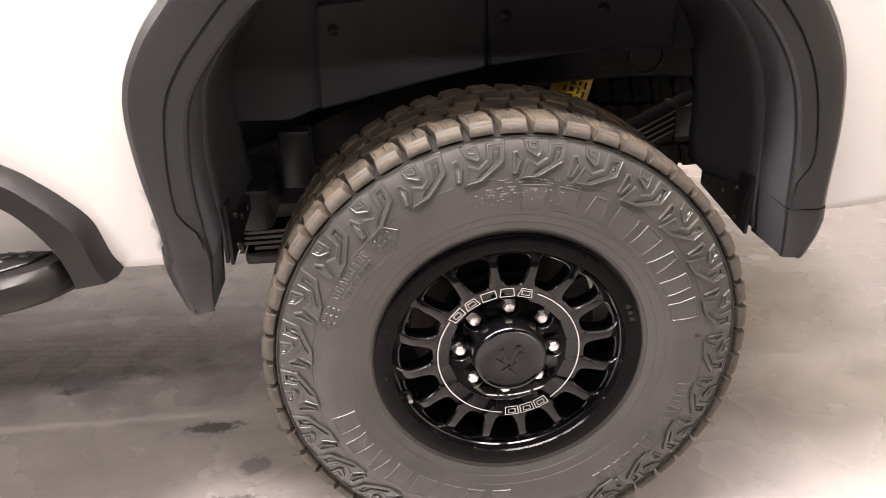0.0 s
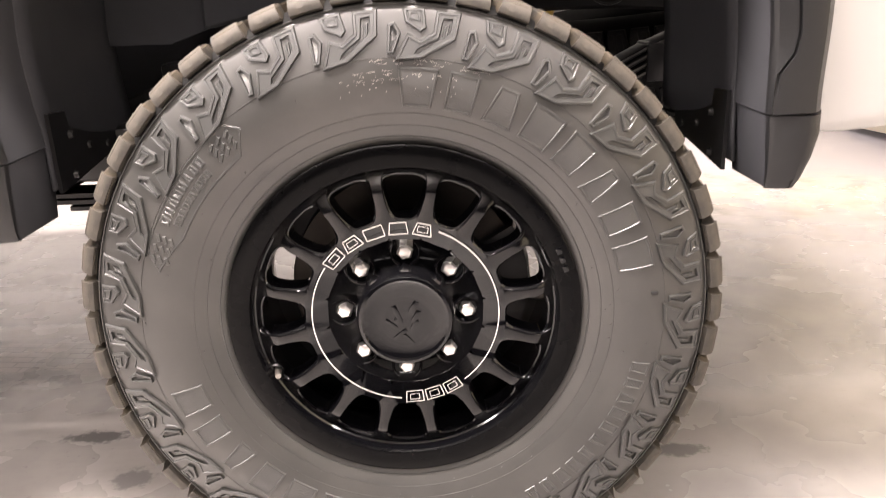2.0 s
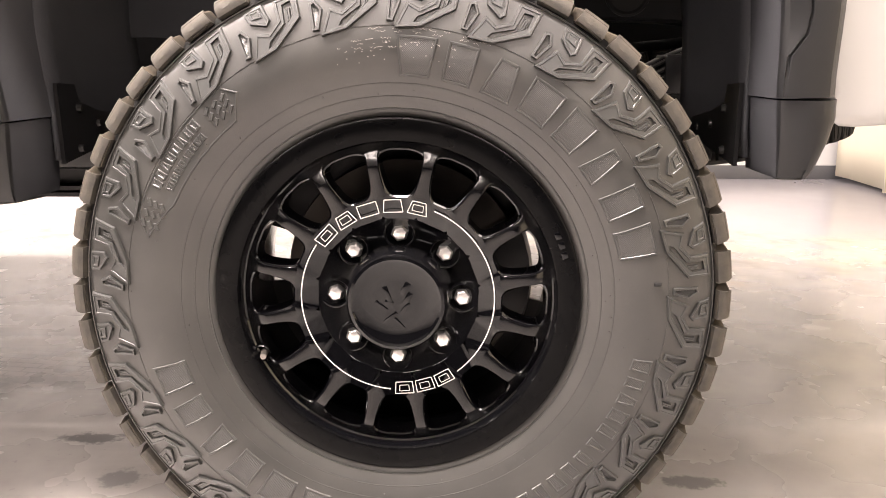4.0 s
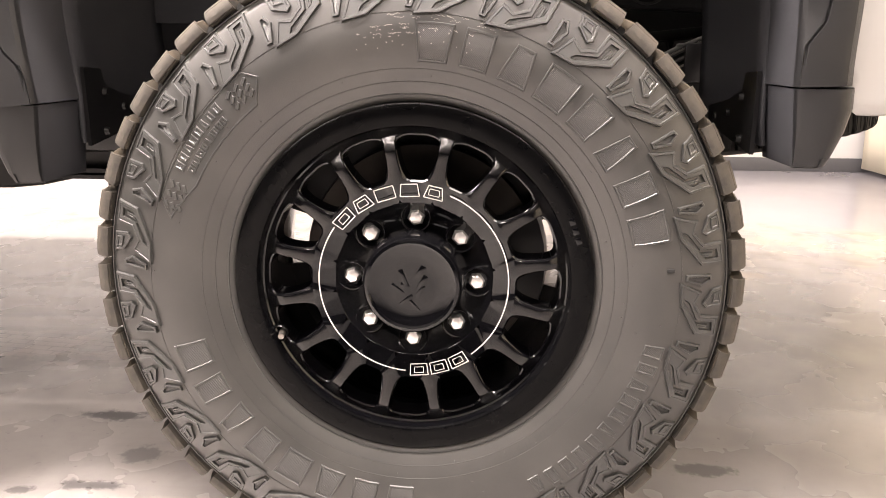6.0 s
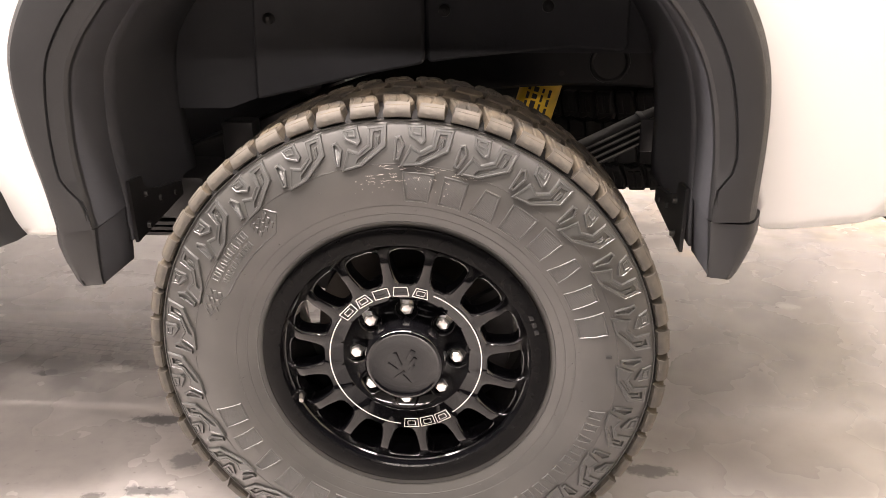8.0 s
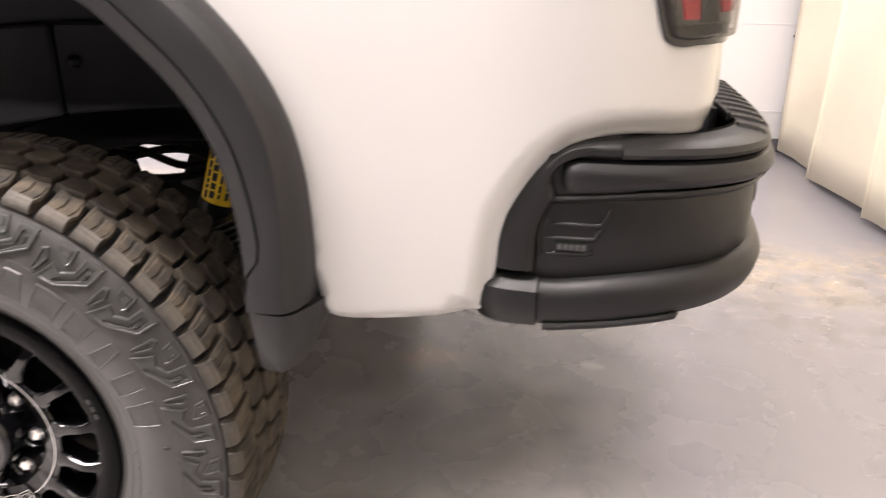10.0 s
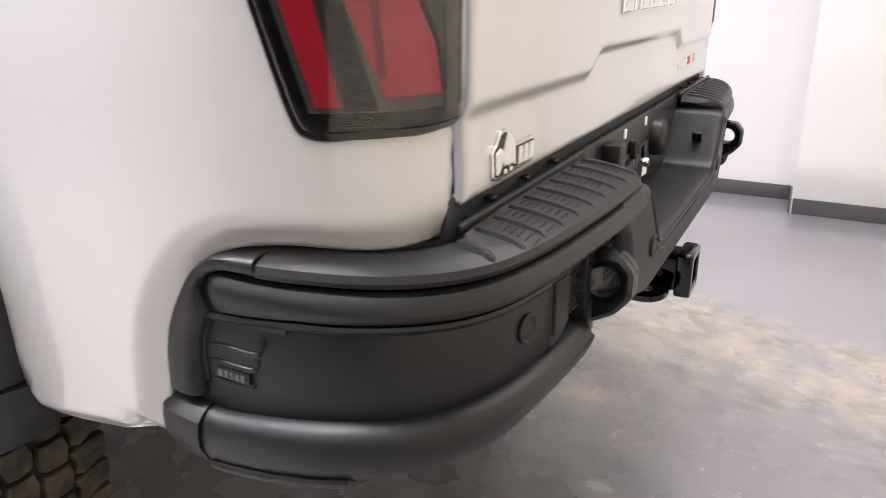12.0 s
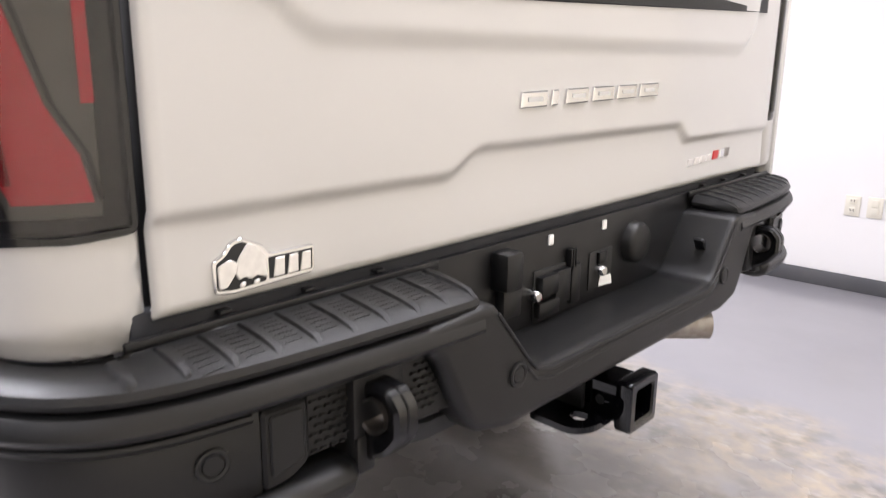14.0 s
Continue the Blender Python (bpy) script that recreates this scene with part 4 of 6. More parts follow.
# -- bed side: s runs along the side and round the corner, z up, d out --
BODY_PLAN = [(p.x, p.y) for p in spline([(0.84, -0.944, 0), (0.90, -0.944, 0), (0.96, -0.940, 0), (1.02, -0.924, 0), (1.07, -0.900, 0), (1.108, -0.868, 0), (1.130, -0.826, 0), (1.1385, -0.785, 0), (1.1395, -0.767, 0)], 6)]
BODY_LEN = [0.84]
for a_, b_ in zip(BODY_PLAN, BODY_PLAN[1:]):
    BODY_LEN.append(BODY_LEN[-1] + math.hypot(b_[0] - a_[0], b_[1] - a_[1]))
S_END = BODY_LEN[-1]


def body(s, z, d=0.0):
    swell = 0.014 * max(0.0, 1 - ((z - 1.02) / 0.42) ** 2)
    if s <= BODY_LEN[0]:
        swell *= 1 - smoothstep(0.80, 1.02, s)
        return Vector((s, -0.944 - swell - d, z))
    s = min(s, S_END - 1e-6)
    i = next(k for k in range(len(BODY_LEN) - 1) if BODY_LEN[k + 1] >= s)
    f = (s - BODY_LEN[i]) / (BODY_LEN[i + 1] - BODY_LEN[i])

    def normal(k):
        u, v = Vector(BODY_PLAN[max(k - 1, 0)]), Vector(BODY_PLAN[min(k + 1, len(BODY_PLAN) - 1)])
        t = (v - u).normalized()
        return Vector((t.y, -t.x))
    p = Vector(BODY_PLAN[i]).lerp(Vector(BODY_PLAN[i + 1]), f)
    n = normal(i).lerp(normal(i + 1), f).normalized()
    p += n * (d + swell * (1 - smoothstep(0.80, 1.02, s)))
    return Vector((p.x, p.y, z))


CUT = [(0.790, 0.690), (0.816, 0.700), (0.832, 0.76), (0.839, 0.815), (0.857, 0.864), (0.887, 0.911), (0.917, 0.942), (0.955, 0.959), (1.02, 0.965),
       (1.08, 0.962), (1.16, 0.960), (S_END, 0.960)]
CUT = [(p.x, p.y) for p in spline([(a, b, 0) for a, b in CUT], 4)]


def cut_distance(u, v):
    best = 9.0
    p = Vector((u, v))
    for a, b in zip(CUT, CUT[1:]):
        a, b = Vector(a), Vector(b)
        t = max(0, min(1, (p - a).dot(b - a) / (b - a).length_squared))
        best = min(best, (p - a - (b - a) * t).length)
    return best


def bed_side():
    arch = [(-0.600, 0.640), (-0.605, 0.80), (-0.58, 0.95), (-0.50, 1.07), (-0.38, 1.17), (-0.25, 1.20), (0.23, 1.20), (0.36, 1.17), (0.48, 1.05), (0.545, 0.92), (0.560, 0.80), (0.575, 0.70), (0.585, 0.678)]
    low = [(0.598, 0.671), (0.62, 0.670), (0.66, 0.6725), (0.70, 0.677), (0.75, 0.684)]

    def low_edge(u):
        return 0.670 + 0.118 * max(0.0, u - 0.625)
    outline = arch + low + CUT + [(S_END, 1.52), (-2.4, 1.52), (-2.4, 0.632)]
    extra = []
    for i in range(len(CUT)):
        a, b = Vector(CUT[max(i - 1, 0)]), Vector(CUT[min(i + 1, len(CUT) - 1)])
        n = Vector((-(b - a).y, (b - a).x)).normalized()
        for d in (0.006, 0.012, 0.018, 0.026, 0.036, 0.046, 0.056):
            q = Vector(CUT[i]) + n * d
            if q.x < S_END - 0.004:
                extra.append((q.x, q.y))

    for k in range(40):
        u = 0.59 + 0.0052 * k
        extra += [(u, low_edge(u) + q) for q in (0.004, 0.008, 0.012, 0.017, 0.024)]

    def f(u, v):
        d = 0.0
        if u > 0.7 and v < 1.1:
            d = -0.020 * (1 - smoothstep(0.002, 0.036, cut_distance(u, v))) * (1 - 0.55 * smoothstep(1.02, 1.16, u))
        low_roll = -0.010 * (1 - smoothstep(0.0, 0.016, v - low_edge(u))) * (1 - smoothstep(0.76, 0.82, u)) if 0.57 < u < 0.83 else 0.0
        end = -0.005 * smoothstep(S_END - 0.007, S_END, u)
        return body(u, v, d + low_roll + end)
    bm = bmesh.new()
    sheet(bm, outline, f, 0.022, extra)
    bmesh.ops.recalc_face_normals(bm, faces=bm.faces)
    if sum((f_.normal.y for f_ in bm.faces)) > 0:
        bmesh.ops.reverse_faces(bm, faces=bm.faces)
    ob = part("bed_side", bm, WHITE, truck, "glossy white bed side panel", 50, False)
    so = ob.modifiers.new("thick", "SOLIDIFY")
    so.thickness, so.offset = 0.012, -1
    # fuller far side and front, closing the bed
    bm = box((-0.62, 2 * CY + 0.944 - 0.012, 1.09), (3.50, 0.024, 0.86), 0.008)
    part("bed_side", bm, WHITE, truck, "plain white far bed side")
    part("bed_front", box((-2.40, CY, 1.09), (0.03, 2.0, 0.86), 0.008), WHITE, truck)
    part("corner_tab", box((1.130, -0.7715, 0.981), (0.008, 0.024, 0.036), 0.003), WHITE, truck)
    part("bed_floor", box((-0.67, CY, 1.215), (3.40, 1.76, 0.03), 0.004), BLACK, truck)
    part("bed_corner", box((1.104, 1.030, 1.25), (0.05, 0.084, 0.54), 0.020), WHITE, truck)


bed_side()


# -- flare round the wheel arch --
ARCH = [(-0.507, 0.681), (-0.514, 0.75), (-0.517, 0.83), (-0.506, 0.925), (-0.482, 0.975), (-0.448, 1.018), (-0.396, 1.074), (-0.33, 1.125), (-0.24, 1.158), (0.21, 1.158),
        (0.29, 1.128), (0.352, 1.076), (0.408, 1.018), (0.447, 0.955), (0.468, 0.891), (0.480, 0.811), (0.484, 0.711)]
ARCH = [(p.x, p.y) for p in spline([(a, b, 0) for a, b in ARCH], 4)]


def arch_frame(i):
    a, b = Vector(ARCH[max(i - 1, 0)]), Vector(ARCH[min(i + 1, len(ARCH) - 1)])
    t = (b - a).normalized()
    return Vector(ARCH[i]), Vector((-t.y, t.x))


def flare():
    rings = []
    for i in range(len(ARCH)):
        p, n = arch_frame(i)
        e = smoothstep(0.755, 0.80, p.y)
        g = 0.004 + 0.026 * e if p.x > 0 else 0.004 + 0.028 * smoothstep(0.72, 0.77, p.y)
        wd = (0.022 if p.x > 0 else 0.034) * smoothstep(0.72, 1.0, p.y)
        dip = 0.0045 * smoothstep(0.745, 0.765, p.y) if p.x > 0 else 0.0045 * smoothstep(0.70, 0.72, p.y)
        sec = [(0.0, -0.900), (-0.001, -1.011), (0.0012, -1.0180), (min(0.006, g * 0.8), -1.0222), (g - 0.002, -1.0265), (g - 0.0005, -1.0265 + dip), (g + 0.0015, -1.0268 + dip), (g + 0.003, -1.0272),
               (0.048 + wd, -1.0295), (0.058 + wd, -1.0270), (0.070 + wd, -1.014), (0.082 + wd * 0.8, -0.984), (0.085 + wd * 0.5, -0.960), (0.0855 + wd * 0.5, -0.940), (0.06, -0.93)]
        rings.append([(p.x + n.x * o, y, p.y + n.y * o) for o, y in sec])
    ob = new("fender_flare")
    ob.parent = truck
    tagged(ob, "textured black plastic flare round the wheel arch")
    trim = part("arch_trim", loft(rings, True, True), FLARE, ob, "", 28)
    trim.data.materials.append(LINER)
    for p in trim.data.polygons:
        if len(p.vertices) == 4 and all(v % 15 in (0, 1) for v in p.vertices):
            p.material_index = 1
    # lower boots
    for sx, name in ((-1, "front_boot"), (1, "rear_boot")):
        i = 0 if sx < 0 else len(ARCH) - 1
        p = Vector(ARCH[i])
        zb = 0.572 if sx < 0 else 0.609
        rows = []
        for k, (f, wd, pull) in enumerate(((0.0, 1.0, 0.0), (0.25, 0.98, 0.0), (0.55, 0.86, 0.003), (0.85, 0.68, 0.008), (0.97, 0.60, 0.014), (1.0, 0.54, 0.022))):
            z = p.y - 0.0022 + (zb - p.y) * f
            xin = p.x + sx * (0.001 + 0.010 * f)
            sec = [(0.004, -0.880), (-0.001 + pull * 0.3, -1.011 + pull), (0.0015, -1.0180 + pull), (0.007, -1.0222 + pull), (0.03, -1.0268 + pull), (0.048 * wd, -1.0290 + pull), (0.058 * wd, -1.0265 + pull), (0.068 * wd, -1.018 + pull),
                   (0.086 * wd, -0.984), (0.094 * wd, -0.962), (0.094 * wd, -0.90)]
            rows.append([(xin + sx * o, y, z) for o, y in sec])
        boot = part(name, loft(rows, True, True), FLARE, ob, "", 28)
        boot.data.materials.append(LINER)
        for q in boot.data.polygons:
            if len(q.vertices) == 4 and all(v % 11 in (0, 1) for v in q.vertices):
                q.material_index = 1
    return ob


flare()


def wheel_liner():
    ob = new("wheel_liner")
    ob.parent = truck
    tagged(ob, "dull black wheel-arch liner with fixings")
    # the hoop of the arch, from the flare to the inner wall
    ys = [-0.905, -0.86, -0.80, -0.74, -0.68, -0.635, -0.60]
    full = [(-0.507, 0.60), (-0.507, 0.64)] + ARCH + [(0.486, 0.66), (0.490, 0.620)]
    rows = []
    for y in ys:
        row = []
        for x, z in full:
            k = (y + 0.905) / 0.30
            zz = max(z, 0.612 + 0.05 * k)
            row.append((x * (1 + 0.012 * math.sin(k * 3.1)) - 0.01 * k * (1 if x > 0 else -1), y, zz + 0.004))
        rows.append(row)
    o2 = part("hoop", loft(rows, False, False), LINER, ob, "", 40, False)
    so = o2.modifiers.new("thick", "SOLIDIFY")
    so.thickness, so.offset = 0.006, 0
    # inner wall and its raised panels
    wall = [(-0.52, 0.80), (-0.40, 0.80), (-0.30, 0.835), (-0.11, 0.880), (0.08, 0.912), (0.48, 0.912), (0.46, 1.0), (0.36, 1.09), (0.20, 1.16), (-0.24, 1.16), (-0.42, 1.08), (-0.52, 0.95)]
    part("inner_wall", prism(wall, -0.600, -0.618), LINER, ob, "", 0)
    a = round_poly([(-0.335, 0.822), (-0.11, 0.872), (0.008, 0.894), (0.008, 1.010), (0.004, 1.06), (-0.325, 1.03)], 0.012, 3)
    part("panel", prism(a, -0.618, -0.640, 0.005), LINER, ob, "", 30)
    a = round_poly([(0.014, 0.895), (0.07, 0.903), (0.29, 0.925), (0.40, 0.918), (0.40, 1.02), (0.30, 1.07), (0.012, 1.062)], 0.012, 3)
    part("panel", prism(a, -0.618, -0.637, 0.005), LINER, ob, "", 30)
    for x, y, z in ((-0.295, -0.642, 0.980), (0.048, -0.640, 0.995), (0.245, -0.638, 1.002)):
        bm = revolve([(0.0001, -0.007), (0.004, -0.007), (0.0055, -0.0055), (0.0085, -0.0045), (0.0115, -0.003), (0.012, 0.001)], 20)
        bmesh.ops.translate(bm, vec=(x, y, z), verts=bm.verts)
        part("fixing", bm, BLACK, ob, "black push-in fixing")
    # patches and rivets at the bottom of the hoop
    for sx in (-1, 1):
        x = 0.482 if sx > 0 else -0.505
        bm = bmesh.new()
        prof = [(-0.905, 0.612), (-0.700, 0.640), (-0.700, 0.668), (-0.800, 0.684), (-0.850, 0.700), (-0.858, 0.725), (-0.905, 0.728)]
        add_loft(bm, [[(x - sx * 0.010 - sx * 0.01 * (y + 0.905) / 0.3, y, z) for y, z in prof], [(x - sx * 0.004, y, z) for y, z in prof]], True, True)
        part("patch", bm, BLACK, ob, "", 0)
        for y, z in ((-0.855, 0.690), (-0.800, 0.664), (-0.735, 0.654), (-0.86, 0.63)):
            bm = bmesh.new()
            add_tube(bm, [(x - sx * 0.018, y, z), (x - sx * 0.008, y, z)], [0.005, 0.0075], 12)
            part("rivet", bm, BLACK, ob)


wheel_liner()


# -- frame, springs, damper under the bed --
def underbody():
    for yc, nm in ((-0.485, "frame_rail"), (2 * CY + 0.485, "frame_rail")):
        line = spline([(-2.4, 0, 0.56), (-1.2, 0, 0.555), (-0.75, 0, 0.57), (-0.45, 0, 0.68), (-0.15, 0, 0.80), (0.10, 0, 0.862), (0.35, 0, 0.878), (0.60, 0, 0.860), (1.05, 0, 0.80)], 5)
        rows = []
        for p in line:
            h = 0.046 + 0.035 * (1 - smoothstep(-0.9, -0.4, p.x))
            rows.append([(p.x, yc - 0.036, p.z - h + 0.006), (p.x, yc - 0.036, p.z + h - 0.006), (p.x, yc - 0.030, p.z + h), (p.x, yc + 0.036, p.z + h), (p.x, yc + 0.036, p.z - h), (p.x, yc - 0.030, p.z - h)])
        rail = part(nm, loft(rows, True, True), BLACK, truck, "black steel frame rail", 30)
        if yc < 0:
            bm = revolve([(0.032, -0.001), (0.038, -0.004), (0.042, -0.003), (0.043, 0.001)], 32)
            bmesh.ops.translate(bm, vec=(0.384, yc - 0.036, 0.880), verts=bm.verts)
            part("hole_flange", bm, BLACK, rail)
            # holes are not cut: flat black discs paint their dark
            bm = revolve([(0.0001, 0.0), (0.033, 0.0)], 32)
            bmesh.ops.translate(bm, vec=(0.384, yc - 0.0375, 0.880), verts=bm.verts)
            part("hole", bm, INK, rail)
            bm = revolve([(0.0001, 0.0), (0.006, 0.0)], 16)
            bmesh.ops.translate(bm, vec=(0.286, yc - 0.0375, 0.858), verts=bm.verts)
            part("hole", bm, INK, rail)
    part("axle", tube([(0, -0.80, WZ), (0, 0.95, WZ)], 0.048, 20), BLACK, truck, "black rear axle tube")
    bm = revolve([(0.0001, -0.16), (0.05, -0.15), (0.12, -0.09), (0.15, 0.0), (0.12, 0.09), (0.05, 0.15), (0.0001, 0.16)], 28)
    bmesh.ops.translate(bm, vec=(0.0, CY, WZ), verts=bm.verts)
    part("differential", bm, BLACK, truck)
    spring = new("leaf_spring")
    spring.parent = truck
    tagged(spring, "black stacked leaf spring with worn bright edges")
    for k in range(5):
        reach = (0.86, 0.80, 0.66, 0.52, 0.38)[k]
        rows = []
        for j in range(25):
            x = -reach + (reach + min(reach, 0.80)) * j / 24
            z = 0.535 + 0.46 * min(x, 0.5) + 0.06 * min(x, 0.5) ** 2 + 0.18 * max(0.0, x - 0.5) - 0.015 * k
            if x < 0:
                z = 0.535 - 0.013 * k - 0.02 * min(1, -x / 0.5)
            rows.append([(x, -0.552, z), (x, -0.552, z + 0.008), (x, -0.549, z + 0.0095), (x, -0.482, z + 0.0095), (x, -0.482, z), ])
        leaf = part("leaf", loft(rows, True, True), BLACK, spring)
        edge = [[(r[0][0], -0.5535, r[0][2] + 0.0035), (r[0][0], -0.5535, r[0][2] + 0.0070), (r[0][0], -0.5515, r[0][2] + 0.0070), (r[0][0], -0.5515, r[0][2] + 0.0035)] for r in rows if 0.12 < r[0][0] < 0.62]
        if len(edge) > 1:
            part("worn_edge", loft(edge, True, True), SMOKE, leaf, "bright worn edge of the leaf")
    for x, z in ((-0.56, 0.505), (0.47, 0.735)):
        part("clamp", box((x, -0.517, z), (0.035, 0.085, 0.07), 0.004), BLACK, spring)
    bm = bmesh.new()
    add_tube(bm, [(-0.555, -0.60, 0.50), (-0.555, -0.56, 0.50)], 0.012, 8)
    part("clamp_bolt", bm, STEEL, spring)
    part("spring_hanger", box((-0.50, -0.52, 0.455), (0.09, 0.07, 0.035), 0.010), BLACK, spring)
    part("shackle", box((0.66, -0.53, 0.765), (0.05, 0.05, 0.12), 0.006), BLACK, spring, "black spring shackle bracket")
    part("bump_stop_bracket", box((-0.40, -0.56, 0.70), (0.07, 0.06, 0.13), 0.008), BLACK, spring)
    damper = new("shock_absorber")
    damper.parent = truck
    tagged(damper, "yellow shock absorber with a printed black label")
    a, b = Vector((0.262, -0.42, 0.86)), Vector((0.208, -0.42, 0.665))
    ax = (b - a).normalized()
    part("tube", tube([a, a + ax * 0.02, a + ax * 0.19, b], [0.040, 0.045, 0.045, 0.040], 28), YELLOW, damper, "yellow damper tube")
    part("rod", tube([b, b + ax * 0.16], 0.024, 16), BLACK, damper)
    part("collar", tube([b - ax * 0.012, b + ax * 0.012], 0.049, 24), BLACK, damper)
    side = ax.cross(Vector((0, 1, 0))).normalized()
    bm = bmesh.new()
    rnd = random.Random(3)
    for row in range(4):
        t = 0.045
        while t < 0.175:
            ln = rnd.uniform(0.008, 0.020)
            ang = radians(-34 + row * 20)
            c = a + ax * (t + ln / 2) + side * (0.0455 * math.sin(ang)) + Vector((0, -1, 0)) * 0.0455 * math.cos(ang)
            rot = Matrix((side, Vector((0, 1, 0)), -ax)).transposed().to_4x4()
            add_box(bm, c, ((0.007, 0.011, 0.005, 0.006)[row], 0.002, ln), 0, rot)
            t += ln + 0.005
    part("label_print", bm, INK, damper, "black printed bars on the label", 0)
    part("yellow_bracket", box((0.292, -0.47, 0.694), (0.065, 0.03, 0.014), 0.004, Matrix.Rotation(radians(-20), 4, "Y")), YELLOW, truck, "yellow painted bracket over the spring")
    part("cross_member", tube([(1.08, -0.70, 0.735), (1.08, 0.85, 0.735)], 0.040, 18), BLACK, truck, "black hitch cross tube")
    # three dark blockers, added to hide bright floor showing under the bed
    part("heat_shield", box((-0.47, -0.40, 0.66), (0.56, 0.012, 0.26), 0.004), LINER, truck, "added dull black plate hiding the bright floor behind")
    part("fuel_tank", box((-1.05, -0.10, 0.72), (1.5, 0.62, 0.42), 0.05), LINER, truck, "added dull black box hiding the bright floor beyond")
    part("cable_bracket", box((-0.515, 0.0, 0.362), (0.12, 0.03, 0.075), 0.008), BLACK, truck, "added small black block hiding bright floor below the axle line")
    # clutter made up to break the bright gap above the axle
    clutter = new("brake_line_set")
    clutter.parent = truck
    tagged(clutter, "made-up dark clutter of hoses and brackets above the axle")
    part("bracket_plate", box((-0.060, -0.20, 0.600), (0.34, 0.012, 0.11), 0.004, Matrix.Rotation(radians(6), 4, "Y")), BLACK, clutter)
    part("bracket_plate", box((-0.150, -0.19, 0.700), (0.09, 0.012, 0.16), 0.004, Matrix.Rotation(radians(-14), 4, "Y")), BLACK, clutter)
    part("bracket_plate", box((0.075, -0.21, 0.690), (0.07, 0.012, 0.13), 0.004, Matrix.Rotation(radians(20), 4, "Y")), BLACK, clutter)
    part("cross_strut", tube([(-0.30, -0.18, 0.765), (0.0, -0.18, 0.752), (0.25, -0.18, 0.765)], 0.026, 10), BLACK, clutter)
    for k, (za, zb) in enumerate(((0.66, 0.73), (0.70, 0.665), (0.74, 0.69))):
        hose = spline([(-0.25, -0.22, za), (-0.08, -0.24, (za + zb) / 2 + 0.02 * (-1) ** k), (0.05, -0.22, zb), (0.20, -0.20, za)], 5)
        part("hose", tube(hose, 0.010, 8), BLACK, clutter, "thin black hose")
    # plate added only to keep the floor beneath it in shade
    part("under_tray", box((-1.4, CY, 0.62), (1.9, 1.5, 0.10), 0.02), BLACK, truck, "added dark plate that shades the floor under the bed")


underbody()


# -- bumper: a plan line from the side round to the middle, offsets out, z up --
PLAN = [(0.806, -0.885), (0.812, -0.910), (0.832, -0.930), (0.86, -0.938), (0.92, -0.944), (1.00, -0.947), (1.08, -0.938), (1.145, -0.912), (1.195, -0.868), (1.224, -0.815), (1.240, -0.750), (1.252, -0.66), (1.261, -0.55), (1.268, -0.42), (1.272, -0.30), (1.274, -0.1), (1.275, CY)]
PLAN = [(p.x, p.y) for p in spline([(a, b, 0) for a, b in PLAN], 6)]
PLEN = [0.0]
for a_, b_ in zip(PLAN, PLAN[1:]):
    PLEN.append(PLEN[-1] + math.hypot(b_[0] - a_[0], b_[1] - a_[1]))


def plan(s):
    """Place and outward normal at s metres along the plan line."""
    s = max(0.0, min(PLEN[-1] - 1e-6, s))
    i = next(k for k in range(len(PLEN) - 1) if PLEN[k + 1] >= s)
    f = (s - PLEN[i]) / (PLEN[i + 1] - PLEN[i])
    a, b = Vector(PLAN[i]), Vector(PLAN[i + 1])

    def nrm(k):
        u, v = Vector(PLAN[max(k - 1, 0)]), Vector(PLAN[min(k + 1, len(PLAN) - 1)])
        t = (v - u).normalized()
        return Vector((t.y, -t.x))
    return a.lerp(b, f), nrm(i).lerp(nrm(i + 1), f).normalized()


def s_of_x(x):
    i = next(k for k, p in enumerate(PLAN) if p[0] >= x)
    if i == 0:
        return 0.0
    return PLEN[i - 1] + (PLEN[i] - PLEN[i - 1]) * (x - PLAN[i - 1][0]) / (PLAN[i][0] - PLAN[i - 1][0])


def s_of_y(y):
    i = next((k for k, p in enumerate(PLAN) if p[1] >= y and p[0] > 1.02), len(PLAN) - 1)
    return PLEN[i - 1] + (PLEN[i] - PLEN[i - 1]) * (y - PLAN[i - 1][1]) / max(1e-6, PLAN[i][1] - PLAN[i - 1][1])


def on_plan(s, z, d):
    p, n = plan(s)
    return (p.x + n.x * d, p.y + n.y * d, z)


def run(s0, s1, section, n=40, round_start=0.0, round_end=0.0):
    """Sweep section(s) -> [(offset, z)] along the plan line. The ends may close in."""
    rows = []
    for k in range(n + 1):
        s = s0 + (s1 - s0) * k / n
        sec = section(s)
        f = 1.0
        if round_start and s - s0 < round_start:
            f = math.sqrt(max(0.02, 1 - (1 - (s - s0) / round_start) ** 2))
        if round_end and s1 - s < round_end:
            f = min(f, math.sqrt(max(0.02, 1 - (1 - (s1 - s) / round_end) ** 2)))
        cz = sum(z for _, z in sec) / len(sec)
        co = min(o for o, _ in sec)
        rows.append([on_plan(s, cz + (z - cz) * f, co + (o - co) * (0.35 + 0.65 * f)) for o, z in sec])
    return loft(rows, True, True)


def mirrored(bm):
    """The same mesh on the far side of the truck."""
    out = bm.copy()
    for v in out.verts:
        v.co.y = 2 * CY - v.co.y
    bmesh.ops.reverse_faces(out, faces=out.faces)
    return out


bumper = new("rear_bumper")
bumper.parent = truck
tagged(bumper, "textured black off-road rear bumper with step pads and recovery points")


def both(name, bm, material, label="", smooth=30, kind=""):
    far = mirrored(bm)
    for b in (bm, far):
        tagged(part(name, b, material, bumper, "", smooth), label, kind=kind)


